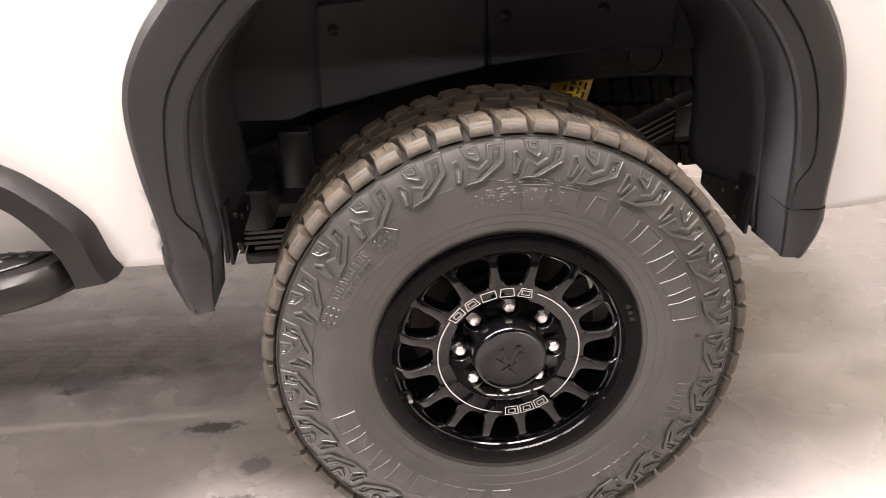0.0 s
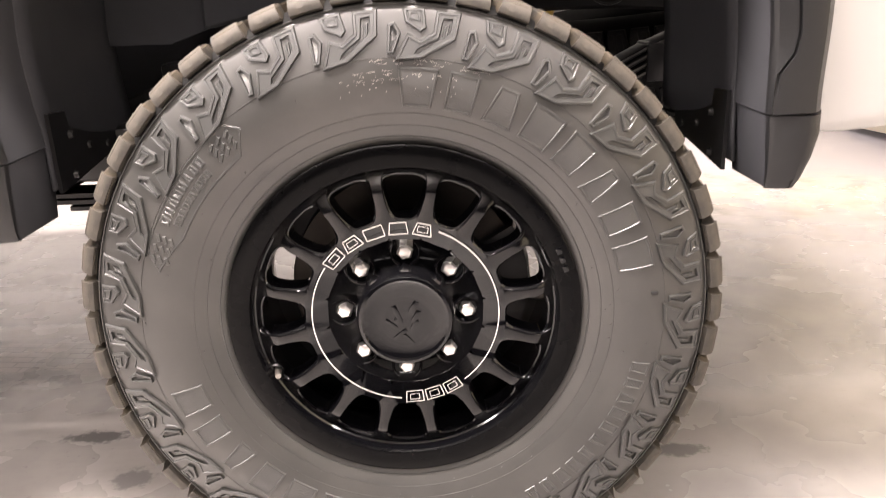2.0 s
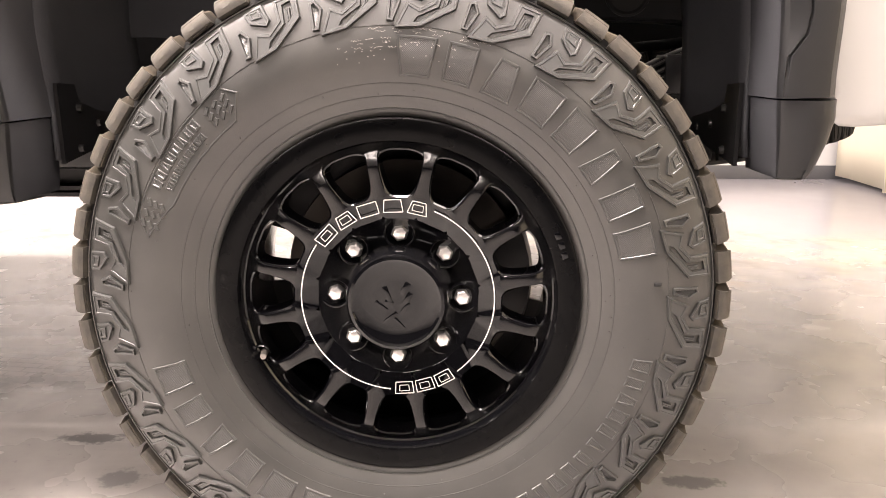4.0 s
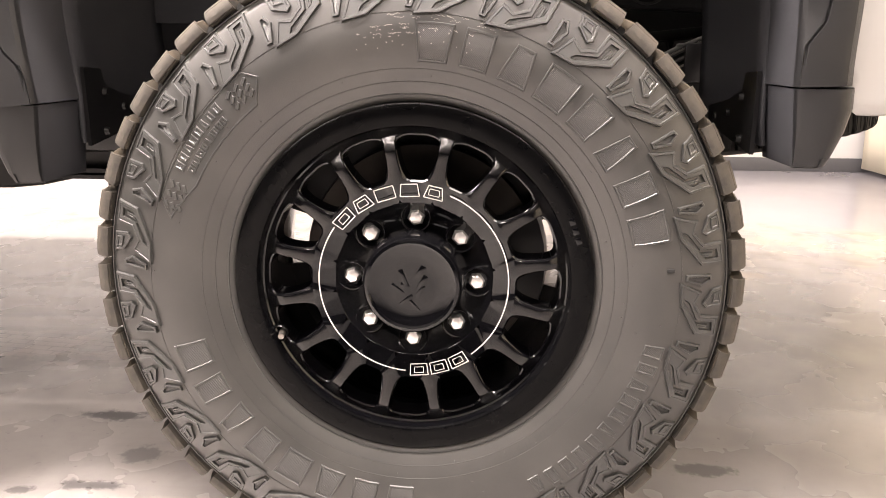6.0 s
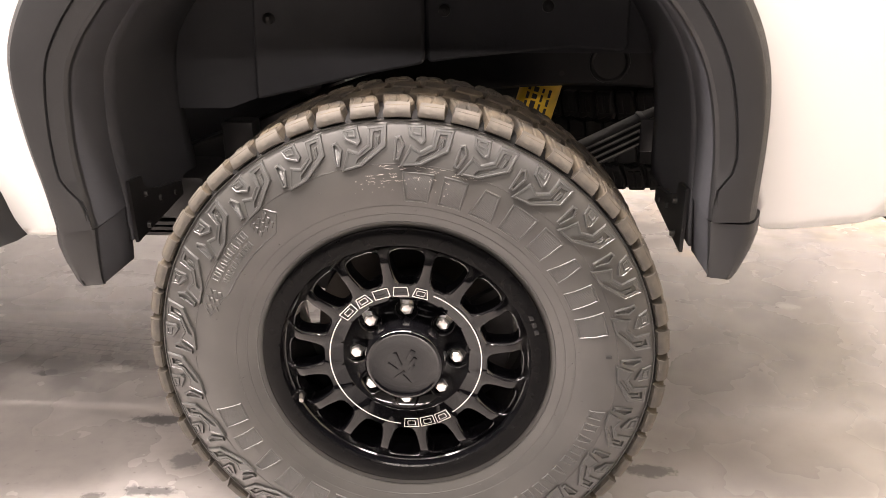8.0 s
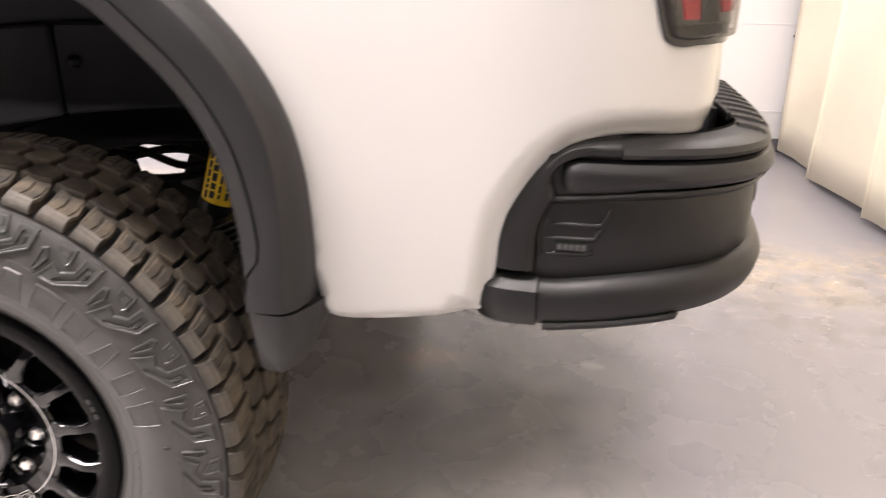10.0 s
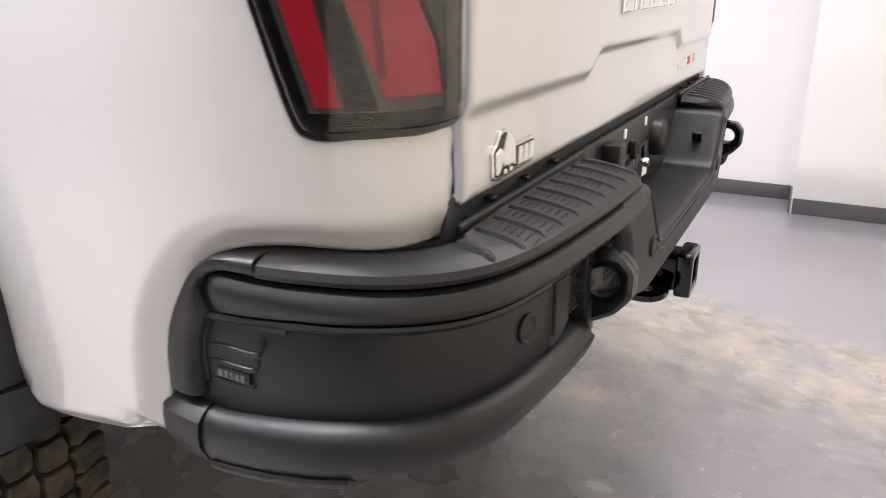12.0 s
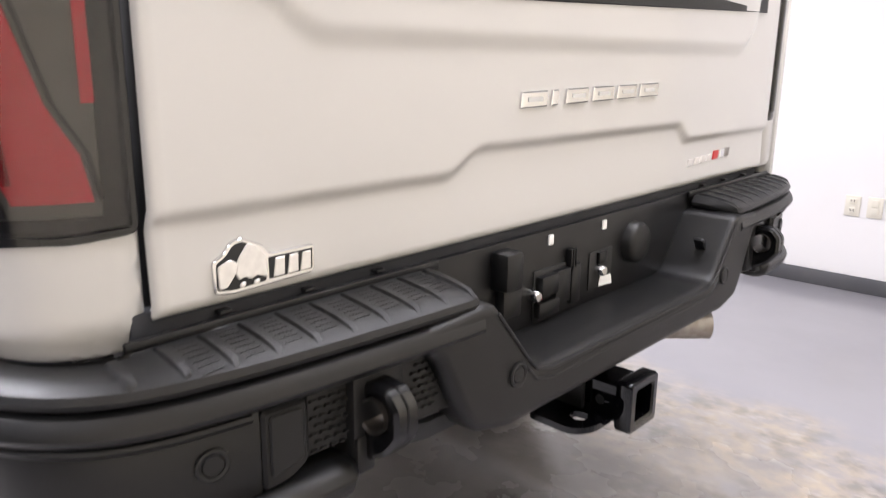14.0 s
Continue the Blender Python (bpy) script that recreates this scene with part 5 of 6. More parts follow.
def along(s, table):
    """A value from a table of (s, value)."""
    for (s0, v0), (s1, v1) in zip(table, table[1:]):
        if s <= s1:
            return v0 + (v1 - v0) * max(0.0, (s - s0) / (s1 - s0))
    return table[-1][1]


KNOTS = [0.0, s_of_x(0.92), s_of_x(1.0), s_of_x(1.1), s_of_y(-0.86), s_of_y(-0.75), s_of_y(-0.58)]
LOW_B = list(zip(KNOTS, (0.672, 0.676, 0.688, 0.704, 0.722, 0.738, 0.748)))
LOW_T = list(zip(KNOTS, (0.752, 0.752, 0.765, 0.779, 0.789, 0.793, 0.799)))


TILT = [(0.0, -0.011), (s_of_x(0.915), -0.010), (s_of_x(1.04), 0.002), (s_of_x(1.134), 0.006), (s_of_y(-0.84), 0.006)]


def up_tilt(s):
    """The upper bar's lower edge climbs towards the corner."""
    return along(s, TILT)


def low_rise(s):
    return along(s, LOW_B) - 0.676


def top_rise(s):
    return along(s, LOW_T) - 0.752


def build_bumper():
    sy = s_of_y
    # lower bar and its end cap
    def lower(s, grow=0.0):
        zb, zt = along(s, LOW_B) - grow, along(s, LOW_T) + grow
        m = zb + (zt - zb) * 0.6
        return [(-0.075, zb + 0.004), (-0.024, zb), (-0.010, zb + 0.003), (0.002, zb + 0.010), (0.0075, zb + 0.022), (0.0100 + grow, zb + 0.034), (0.0108 + grow, m), (0.0085 + grow, zt - 0.018), (0.0035, zt - 0.009), (-0.004, zt - 0.003), (-0.014, zt), (-0.075, zt)]
    both("lower_bar", run(s_of_x(0.8965), sy(-0.565), lower, 56, 0.0, 0.03), PLASTIC, "rounded lower bar")
    both("end_cap", run(0.0, s_of_x(0.8945), lambda s: lower(s, 0.004), 14, 0.010), PLASTIC)
    both("lower_lip", run(s_of_x(0.905), s_of_x(1.10), lambda s: [(0.004, 0.676 + low_rise(s)), (0.0075, 0.6795 + low_rise(s)), (0.0085, 0.684 + low_rise(s)), (0.0065, 0.688 + low_rise(s)), (-0.002, 0.690 + low_rise(s)), (-0.006, 0.674 + low_rise(s))], 24, 0, 0.006), PLASTIC)
    # recessed panel
    def panel(s):
        zb, zt = 0.748 + top_rise(s), 0.900
        return [(-0.07, zb), (-0.016, zb), (-0.013, zb + 0.006), (-0.012, (zb + zt) / 2), (-0.013, zt - 0.006), (-0.016, zt), (-0.07, zt)]
    both("side_panel", run(s_of_x(0.872), sy(-0.700), panel, 56), PLASTIC, "smooth recessed panel")
    both("panel_edge", run(s_of_x(0.902), sy(-0.71), lambda s: [(o, z + up_tilt(s)) for o, z in ((-0.014, 0.876), (-0.007, 0.880), (-0.004, 0.885), (-0.006, 0.889), (-0.015, 0.892))], 50), PLASTIC)
    # slats and a small badge on the side
    for line in (((0.905, 0.8365), (0.940, 0.8370), (0.974, 0.8380), (0.980, 0.8450), (0.988, 0.8620)), ((0.897, 0.8150), (0.935, 0.8155), (0.967, 0.8165), (0.972, 0.8220), (0.978, 0.8340)),
                 ((0.903, 0.7920), (0.935, 0.7925), (0.962, 0.7945), (0.967, 0.8000)), ((0.908, 0.8690), (0.897, 0.8560), (0.8915, 0.8300), (0.8915, 0.8000), (0.895, 0.7850))):
        pts = spline([on_plan(s_of_x(x), z, -0.0125) for x, z in line], 3)
        both("slat", tube(pts, [0.0012] + [0.0040] * (len(pts) - 2) + [0.0012], 8), PLASTIC, "", 50)
    both("small_badge", run(s_of_x(0.914), s_of_x(0.964), lambda s: [(-0.014, 0.7975), (-0.0085, 0.7980), (-0.0078, 0.8005), (-0.0078, 0.8095), (-0.0085, 0.8120), (-0.014, 0.8125)], 6), BLACK, "small black badge with bright edges")
    bm = bmesh.new()
    for k in range(5):
        s = s_of_x(0.918) + 0.0085 * k
        add_loft(bm, [[on_plan(s, 0.8005, -0.0076), on_plan(s + 0.006, 0.8005, -0.0076), on_plan(s + 0.006, 0.8005, -0.0064), on_plan(s, 0.8005, -0.0064)], [on_plan(s, 0.8090, -0.0076), on_plan(s + 0.006, 0.8090, -0.0076), on_plan(s + 0.006, 0.8090, -0.0064), on_plan(s, 0.8090, -0.0064)]])
    both("badge_bar", bm, STEP, "dull silver bars on the small badge", 0, "stuff")
    # end frame, upper bar, top cap
    outer = [(0.826, 0.766), (0.829, 0.815), (0.848, 0.862), (0.879, 0.910), (0.906, 0.938), (0.938, 0.955), (0.993, 0.9605)]
    inner = [(0.993, 0.9375), (0.950, 0.9370), (0.925, 0.930), (0.909, 0.916), (0.904, 0.900), (0.911, 0.8830), (0.910, 0.8740), (0.900, 0.856), (0.890, 0.825), (0.889, 0.766)]
    o = [(p.x, p.y) for p in spline([(a, b, 0) for a, b in outer], 4)]
    i = [(p.x, p.y) for p in spline([(a, b, 0) for a, b in inner], 4)][::-1]
    rows = []
    m = 26
    for k in range(m + 1):
        def at(c):
            t = k / m * (len(c) - 1)
            j = min(int(t), len(c) - 2)
            return Vector(c[j]).lerp(Vector(c[j + 1]), t - j)
        a, b = at(o), at(i)
        ring = []
        for f, d in ((0.0, -0.06), (0.0, -0.008), (0.06, 0.0), (0.20, 0.0042), (0.48, 0.0058), (0.76, 0.0044), (0.92, 0.0005), (1.0, -0.008), (1.0, -0.06)):
            q = a.lerp(b, f)
            s = s_of_x(max(0.8065, q.x))
            ring.append(on_plan(s, q.y, d))
        rows.append(ring)
    both("end_frame", loft(rows, True, True), PLASTIC, "", 40)

    def upper(s):
        q = up_tilt(s)
        return [(-0.07, 0.892 + q), (-0.012, 0.892 + q), (0.000, 0.895 + q), (0.0060, 0.902 + q * 0.7), (0.0085, 0.912), (0.0060, 0.923), (0.000, 0.931), (-0.010, 0.9350), (-0.07, 0.9350)]
    both("upper_bar", run(s_of_x(0.906), sy(-0.355), upper, 90, 0.034, 0.010), PLASTIC, "rounded upper bar")

    def cap(s):
        deep = max(0.05, plan(s)[0].x - 1.164)
        k = 0.30 + 0.70 * smoothstep(s_of_x(1.06), sy(-0.80), s)
        g = 0.0052 * (1 - smoothstep(s_of_x(1.00), s_of_x(1.08), s))
        top = [(-0.014, 0.9595), (-0.030, 0.9640), (-0.055, 0.9685), (-0.080, 0.9715), (-deep, 0.9735)]
        return [(-deep, 0.9360), (-0.010, 0.9360), (-0.003 + g, 0.939), (-0.0005 + g, 0.945), (-0.004 + g, 0.9530)] + [(max(o, -deep), 0.9595 + (z - 0.9595) * k) for o, z in top]
    both("bar_backing", run(s_of_x(0.876), s_of_x(1.02), lambda s: [(-0.07, 0.872), (-0.010, 0.872), (-0.008, 0.905), (-0.010, 0.938), (-0.07, 0.938)], 12), PLASTIC)
    both("step_cap", run(s_of_x(0.9945), sy(-0.352), cap, 60, 0.0, 0.02), PLASTIC, "step pad top with ribs")
    # low ribs across the sloping pad, with fine studs between them
    slope = [(-0.11, 0.9740), (-0.080, 0.9715), (-0.055, 0.9685), (-0.030, 0.9640), (-0.014, 0.9595), (-0.004, 0.9535)]

    def pad_z(x, y):
        return along(x - plan(s_of_y(y))[0].x, slope)
    ribs = [-0.822 + 0.050 * k for k in range(10)]
    for y in ribs:
        x0, x1 = 1.168, plan(s_of_y(y))[0].x - 0.006
        rows = []
        for f, w, h in ((0.0, 0.0075, -0.001), (0.05, 0.0085, 0.0034), (0.3, 0.0085, 0.0040), (0.6, 0.0080, 0.0040), (0.88, 0.0070, 0.0034), (1.0, 0.0045, -0.001)):
            x = x0 + (x1 - x0) * f
            z = pad_z(x, y)
            rows.append([(x, y - w, z - 0.002), (x, y - w * 0.6, z + h), (x, y + w * 0.6, z + h), (x, y + w, z - 0.002)])
        both("pad_rib", loft(rows, True, True), PLASTIC, "", 40)
    bm = bmesh.new()
    for y in ribs[1:-1]:
        for i in range(7):
            for j in range(5):
                x, yy = 1.176 + 0.0095 * i, y + 0.0145 + 0.0052 * j
                add_box(bm, (x, yy, pad_z(x, yy) + 0.0001), (0.0022, 0.0022, 0.0008))
    both("pad_grip", bm, PLASTIC, "fine grip studs on the step pad", 0, "stuff")
    both("pad_rail", box((1.1610, -0.570, 0.9745), (0.008, 0.47, 0.014), 0.003), BLACK)
    for y in (-0.68, -0.56, -0.44):
        both("pad_clip", box((1.1475, y, 0.9825), (0.012, 0.016, 0.006), 0.002), BLACK)
    # rear fascia with the lowered step in the middle
    left = [(-0.470, 0.9350), (-0.358, 0.9440), (-0.335, 0.938), (-0.322, 0.922), (-0.247, 0.832), (-0.232, 0.820), (-0.205, 0.815)]
    low = [(-0.205, 0.738), (-0.300, 0.741), (-0.372, 0.756), (-0.398, 0.790), (-0.448, 0.886), (-0.470, 0.900)]
    poly = [(u, v) for u, v in left] + [(2 * CY - u, v) for u, v in reversed(left)] + [(2 * CY - u, v) for u, v in reversed(low[1:])] + [(2 * CY - low[0][0], low[0][1])][:0] + low[1:]
    poly = round_poly(poly, 0.012, 3)

    def rear(u, v, d):
        y = u if u <= CY else 2 * CY - u
        p, n = plan(s_of_y(min(y, CY - 0.01)))
        return (p.x + d, u, v)
    bm = bmesh.new()
    rings = []
    for d, ins in ((-0.130, 0.0), (-0.014, 0.0), (-0.005, 0.0012), (0.001, 0.005), (0.004, 0.010), (0.0045, 0.016)):
        q = inset(poly, ins) if ins else poly
        rings.append([rear(u, v, d) for u, v in q])
    add_loft(bm, rings, True, False)
    sheet(bm, inset(poly, 0.016), lambda u, v: rear(u, v, 0.0045), 0.02)
    part("step_fascia", bm, PLASTIC, bumper, "moulded black middle section with a lowered step", 40)
    # raised seam along the step
    bm = bmesh.new()
    seam = [(-0.335, 0.925), (-0.262, 0.838), (-0.238, 0.816), (-0.20, 0.806)]
    seam = seam + [(2 * CY - u, v) for u, v in reversed(seam)]
    add_tube(bm, [Vector(rear(u, v, 0.0035)) for u, v in seam], 0.0035, 8)
    part("step_seam", bm, PLASTIC, bumper)
    bm = bmesh.new()
    add_tube(bm, [Vector(rear(u, v - 0.016, 0.0035)) for u, v in seam[1:-1]], 0.003, 8)
    part("step_seam", bm, PLASTIC, bumper)
    # cover plate, grip plate and recess round the recovery points
    rec = [(-0.705, 0.897), (-0.44, 0.897), (-0.36, 0.765), (-0.56, 0.765), (-0.705, 0.79)]

    def rear2(u, v, d):
        p, n = plan(s_of_y(u))
        return (p.x + n.x * d, p.y + n.y * d, v)
    both("recess", prism(fine_poly(rec, 4), -0.075, -0.055, 0.0, rear2), LINER)
    a = round_poly([(-0.698, 0.893), (-0.640, 0.893), (-0.640, 0.815), (-0.664, 0.800), (-0.698, 0.795)], 0.008, 3)
    both("cover_plate", prism(a, -0.06, -0.010, 0.004, rear2), PLASTIC)
    a = round_poly([(-0.690, 0.886), (-0.648, 0.886), (-0.648, 0.823), (-0.690, 0.812)], 0.006, 3)
    both("cover_plate", prism(a, -0.012, -0.0065, 0.002, rear2), PLASTIC)
    a = [(-0.636, 0.895), (-0.455, 0.895), (-0.395, 0.800), (-0.560, 0.800), (-0.575, 0.815), (-0.636, 0.812)]
    both("grip_plate", prism(fine_poly(a, 3), -0.060, -0.022, 0.002, rear2), PLASTIC, "dimpled grip plate")
    bm = bmesh.new()
    for r in range(8):
        for c in range(15):
            u, v = -0.628 + 0.0135 * c + 0.0067 * (r % 2), 0.818 + 0.0105 * r
            if -0.632 < u < -0.565 or u > -0.475 and v > 0.80 and u < -0.40 - (v - 0.80) * 0.55:
                rings = [[rear2(u + q * 1.3 * math.cos(t), v + q * math.sin(t) * 0.55, d) for t in (0.4, 1.97, 3.54, 5.11)] for q, d in ((0.0052, -0.023), (0.0035, -0.0185), (0.0010, -0.0180))]
                add_loft(bm, rings, True, True)
    both("dimple", bm, PLASTIC, "raised dimples of the grip plate", 30, "stuff")
    # sensors
    for y, z, nm in ((-0.755, 0.850, "sensor"), (-0.288, 0.822, "sensor")):
        bm = bmesh.new()
        rings = []
        for r, d in ((0.0195, -0.016), (0.0190, -0.0085), (0.0165, -0.0075), (0.0135, -0.0085), (0.0125, -0.0100), (0.0110, -0.0082), (0.0001, -0.0078)):
            off = 0.0 if y < -0.5 else 0.0165
            rings.append([rear2(y + r * math.cos(2 * math.pi * k / 24), z + r * math.sin(2 * math.pi * k / 24), d + off) for k in range(24)])
        add_loft(bm, rings, True, False)
        both(nm, bm, PLASTIC, "round black parking sensor", 30)
    # recovery points
    y0, y1 = -0.560, -0.522
    cx, cz, hr = 1.266, 0.850, 0.021
    shape = [(1.20, 0.785), (1.25, 0.784), (1.284, 0.802), (1.306, 0.828), (1.306, 0.866), (1.288, 0.886), (1.252, 0.889), (1.228, 0.882), (1.20, 0.866)]
    shape = round_poly(shape, 0.007, 3)
    N = len(shape)
    hole = [(cx + hr * math.cos(math.atan2(v - cz, u - cx)), cz + hr * math.sin(math.atan2(v - cz, u - cx))) for u, v in shape]
    big = [(cx + (hr + 0.007) * math.cos(math.atan2(v - cz, u - cx)), cz + (hr + 0.007) * math.sin(math.atan2(v - cz, u - cx))) for u, v in shape]
    ins = inset(shape, 0.006)
    seq = [(hole, 0.5), (hole, 0.10), (big, 0.0), (ins, 0.0), (shape, 0.10), (shape, 0.44), (inset(shape, 0.003), 0.5), (shape, 0.56), (shape, 0.90), (ins, 1.0), (big, 1.0), (hole, 0.90)]
    both("recovery_point", loft([[(u, y0 + (y1 - y0) * f, v) for u, v in q] for q, f in seq], True, False, True), SHINY, "forged black recovery loop", 30)
    both("recovery_bracket", box((1.215, -0.535, 0.85), (0.07, 0.085, 0.14), 0.008), BLACK)
    sleeve = revolve([(0.0205, -0.021), (0.0225, -0.024), (0.0225, 0.024), (0.0205, 0.021)], 24, True)
    bmesh.ops.translate(sleeve, vec=(1.266, -0.541, 0.850), verts=sleeve.verts)
    both("sleeve", sleeve, DARKSTEEL, "bright worn sleeve in the recovery loop")
    both("bracket_plate", box((1.238, -0.560, 0.795), (0.03, 0.03, 0.05), 0.004), BLACK)
    # back panel behind the step
    bp = part("plate_panel", box((1.150, CY, 0.895), (0.012, 1.66, 0.165), 0.003), BLACK, bumper, "flat black panel for the number plate")
    part("plate_box", box((1.172, -0.184, 0.936), (0.040, 0.046, 0.066), 0.009), PLASTIC, bp)
    part("plate_box", box((1.164, -0.167, 0.877), (0.022, 0.050, 0.052), 0.006), PLASTIC, bp)
    for y in (-0.042, 0.136):
        part("plate_clip", box((1.1575, y, 0.960), (0.004, 0.014, 0.018), 0.001), WARN, bp, "small white plate clip")
    # the panel is solid: black patches paint the dark of two openings
    for y, z, w, h in ((-0.020, 0.866, 0.138, 0.090), (0.130, 0.875, 0.082, 0.074)):
        part("opening", box((1.1572, y, z), (0.003, w, h), 0.001), INK, bp, "flat black patch painted for the dark of an opening")
    for y, z, w, h, d in ((-0.058, 0.884, 0.050, 0.036, 0.016), (-0.012, 0.872, 0.046, 0.062, 0.012), (0.032, 0.868, 0.030, 0.074, 0.010), (-0.056, 0.842, 0.062, 0.028, 0.014), (0.128, 0.898, 0.030, 0.024, 0.008)):
        part("latch", box((1.158 + d / 2, y, z), (d, w, h), 0.003), BLACK, bp, "black latch block in the opening")
    for dy in (-0.008, 0.0, 0.008):
        part("latch_prong", box((1.163, 0.020 + dy, 0.917), (0.012, 0.0045, 0.036), 0.0015), BLACK, bp)
    part("latch_tab", box((1.164, -0.078, 0.870), (0.010, 0.006, 0.016), 0.001), REDTRIM, bp, "small red latch tab")
    # white patch painted for the bright floor seen through the opening
    part("plate_tag", prism([(0.122, 0.841), (0.171, 0.838), (0.165, 0.858), (0.127, 0.860)], 1.1600, 1.1615, 0.0, lambda u, v, d: (d, u, v)), WARN, bp, "white patch standing in for bright floor beyond the opening")
    for y, z in ((-0.096, 0.872), (0.118, 0.875)):
        bm = revolve([(0.0001, 0.0), (0.008, 0.0), (0.0105, 0.004), (0.0105, 0.02)], 18)
        bmesh.ops.rotate(bm, cent=(0, 0, 0), matrix=Matrix.Rotation(radians(90), 3, "Z"), verts=bm.verts)
        bmesh.ops.translate(bm, vec=(1.176, y, z), verts=bm.verts)
        part("plate_lamp", bm, CHROME, bp, "small bright plate lamp")
    bm = revolve([(0.0001, 0.0), (0.030, 0.0), (0.038, 0.004), (0.042, 0.010), (0.043, 0.03)], 32)
    bmesh.ops.rotate(bm, cent=(0, 0, 0), matrix=Matrix.Rotation(radians(90), 3, "Z"), verts=bm.verts)
    bmesh.ops.translate(bm, vec=(1.182, 0.250, 0.908), verts=bm.verts)
    part("socket_cap", bm, PLASTIC, bp, "round black socket cap")
    part("wall_socket", box((1.225, 2 * CY + 0.272, 0.885), (0.022, 0.010, 0.028), 0.003, Matrix.Rotation(radians(35), 4, "X")), BLACK, bumper)
    # dark fillers added to stop light through the gap to the body
    part("gap_filler", box((1.128, CY, 0.955), (0.02, 1.72, 0.09), 0.003), LINER, bumper)
    both("inner_closer", box((1.06, -0.86, 0.86), (0.20, 0.05, 0.16), 0.01), LINER)


build_bumper()


# -- tailgate --
def gate_crease(y):
    """Height of the crease, stepping up in the middle."""
    a = smoothstep(-0.315, -0.232, y)
    b = 1 - smoothstep(0.418, 0.470, y)
    return 1.1085 + 0.0345 * min(a, b) - 0.003 * (y + 0.75)


def gate_x(y, z):
    c = gate_crease(y)
    x = 1.1515 + 0.010 * smoothstep(c - 0.020, c + 0.001, z) - 0.003 * smoothstep(1.0, 1.0 + 0.1, z)
    u = max(0.0, abs(y - CY) - 0.60) / 0.12
    edge = 1.288 + 0.10 * min(1.0, u) ** 2
    x += 0.009 * smoothstep(edge - 0.018, edge + 0.018, z) * (1 - smoothstep(0.68, 0.74, abs(y - CY)))
    return x


def tailgate():
    g = new("tailgate")
    g.parent = truck
    tagged(g, "white tailgate with a stepped crease and silver marks")
    y0, y1, z0, z1 = -0.764, 2 * CY + 0.764 + 0.02, 0.992, 1.50
    ny, nz_ = 170, 110
    rows = []
    for j in range(nz_ + 1):
        z = z0 + (z1 - z0) * j / nz_
        row = []
        for i in range(ny + 1):
            y = y0 + (y1 - y0) * i / ny
            e = min(y - y0, y1 - y, z - z0)
            row.append((gate_x(y, z) - 0.006 * (1 - smoothstep(0, 0.008, e)), y, z))
        rows.append(row)
    skin = part("skin", loft(rows, False, False), WHITE, g, "", 50, False)
    so = skin.modifiers.new("thick", "SOLIDIFY")
    so.thickness, so.offset = 0.014, -1
    part("inner_frame", box((1.115, CY, 1.25), (0.03, 1.66, 0.50), 0.004), BLACK, g)
    part("upper_trim", prism(fine_poly([(-0.70, 1.335), (0.835, 1.377), (0.835, 1.43), (-0.70, 1.40)], 12), -0.004, 0.004, 0.002, lambda u, v, d: (gate_x(u, v) + d, u, v)), BLACK, g, "black trim strip across the gate")
    # silver marks, drawn as plain blocks
    for k in range(6):
        ya = -0.150 + 0.0835 * k - (0.041 if k > 1 else 0.0)
        wd = (0.070, 0.018, 0.068, 0.070, 0.070, 0.072)[k]
        lift = 0.0012 * k
        poly = [(ya, 1.189 + lift), (ya + wd, 1.190 + lift), (ya + wd + 0.002, 1.2155 + lift), (ya + 0.004, 1.2145 + lift)]
        part("model_mark", prism(poly, -0.002, 0.006, 0.0022, lambda u, v, d: (gate_x(u, v) + d, u, v)), CHROME, g, "silver block of the model mark")
    for k in range(6):
        if k == 1:
            continue
        ya = -0.150 + 0.0835 * k - (0.041 if k > 1 else 0)
        part("mark_inlay", box((gate_x(ya, 1.2) + 0.0062, ya + 0.037, 1.2025 + 0.0012 * k), (0.0012, 0.040, 0.007), 0), WHITE, g, "", 0)
    f = lambda u, v, d: (gate_x(u, v) + d, u, v)
    for ya, wd, m, label in ((0.486, 0.024, LINE, "pale silver block of the trim mark"), (0.520, 0.022, LINE, "pale silver block of the trim mark"), (0.551, 0.022, LINE, "pale silver block of the trim mark"),
                             (0.582, 0.022, LINE, "pale silver block of the trim mark"), (0.618, 0.026, REDTRIM, "red block of the trim mark"), (0.655, 0.022, CHROME, "bright block of the trim mark"), (0.684, 0.024, STEEL, "grey block of the trim mark")):
        low_z, tall = 1.036 + 0.03 * (ya - 0.486), 0.020 if ya > 0.6 else 0.015
        part("trim_mark", prism([(ya, low_z), (ya + wd, low_z + 0.0005), (ya + wd + 0.006, low_z + tall), (ya + 0.006, low_z + tall)], -0.002, 0.003, 0.001, f), m, g, label)
    # bright badge of plain shapes
    f = lambda u, v, d: (gate_x(u, v) + d, u, v)
    plate = round_poly([(-0.694, 1.006), (-0.672, 1.003), (-0.556, 1.007), (-0.554, 1.042), (-0.620, 1.041), (-0.627, 1.052), (-0.640, 1.058), (-0.656, 1.066), (-0.671, 1.063), (-0.681, 1.050), (-0.695, 1.044)], 0.006, 3)
    b = part("badge", prism(plate, -0.002, 0.0045, 0.0012, f), CHROME, g, "bright metal badge with black and silver fields")
    field = [(-0.692, 1.0105), (-0.672, 1.0075), (-0.626, 1.0100), (-0.628, 1.0400), (-0.640, 1.0535), (-0.656, 1.0615), (-0.668, 1.0590), (-0.678, 1.0475), (-0.691, 1.0410)]
    part("badge_field", prism(round_poly(field, 0.004, 3), 0.004, 0.0052, 0.0004, f), INK, g)
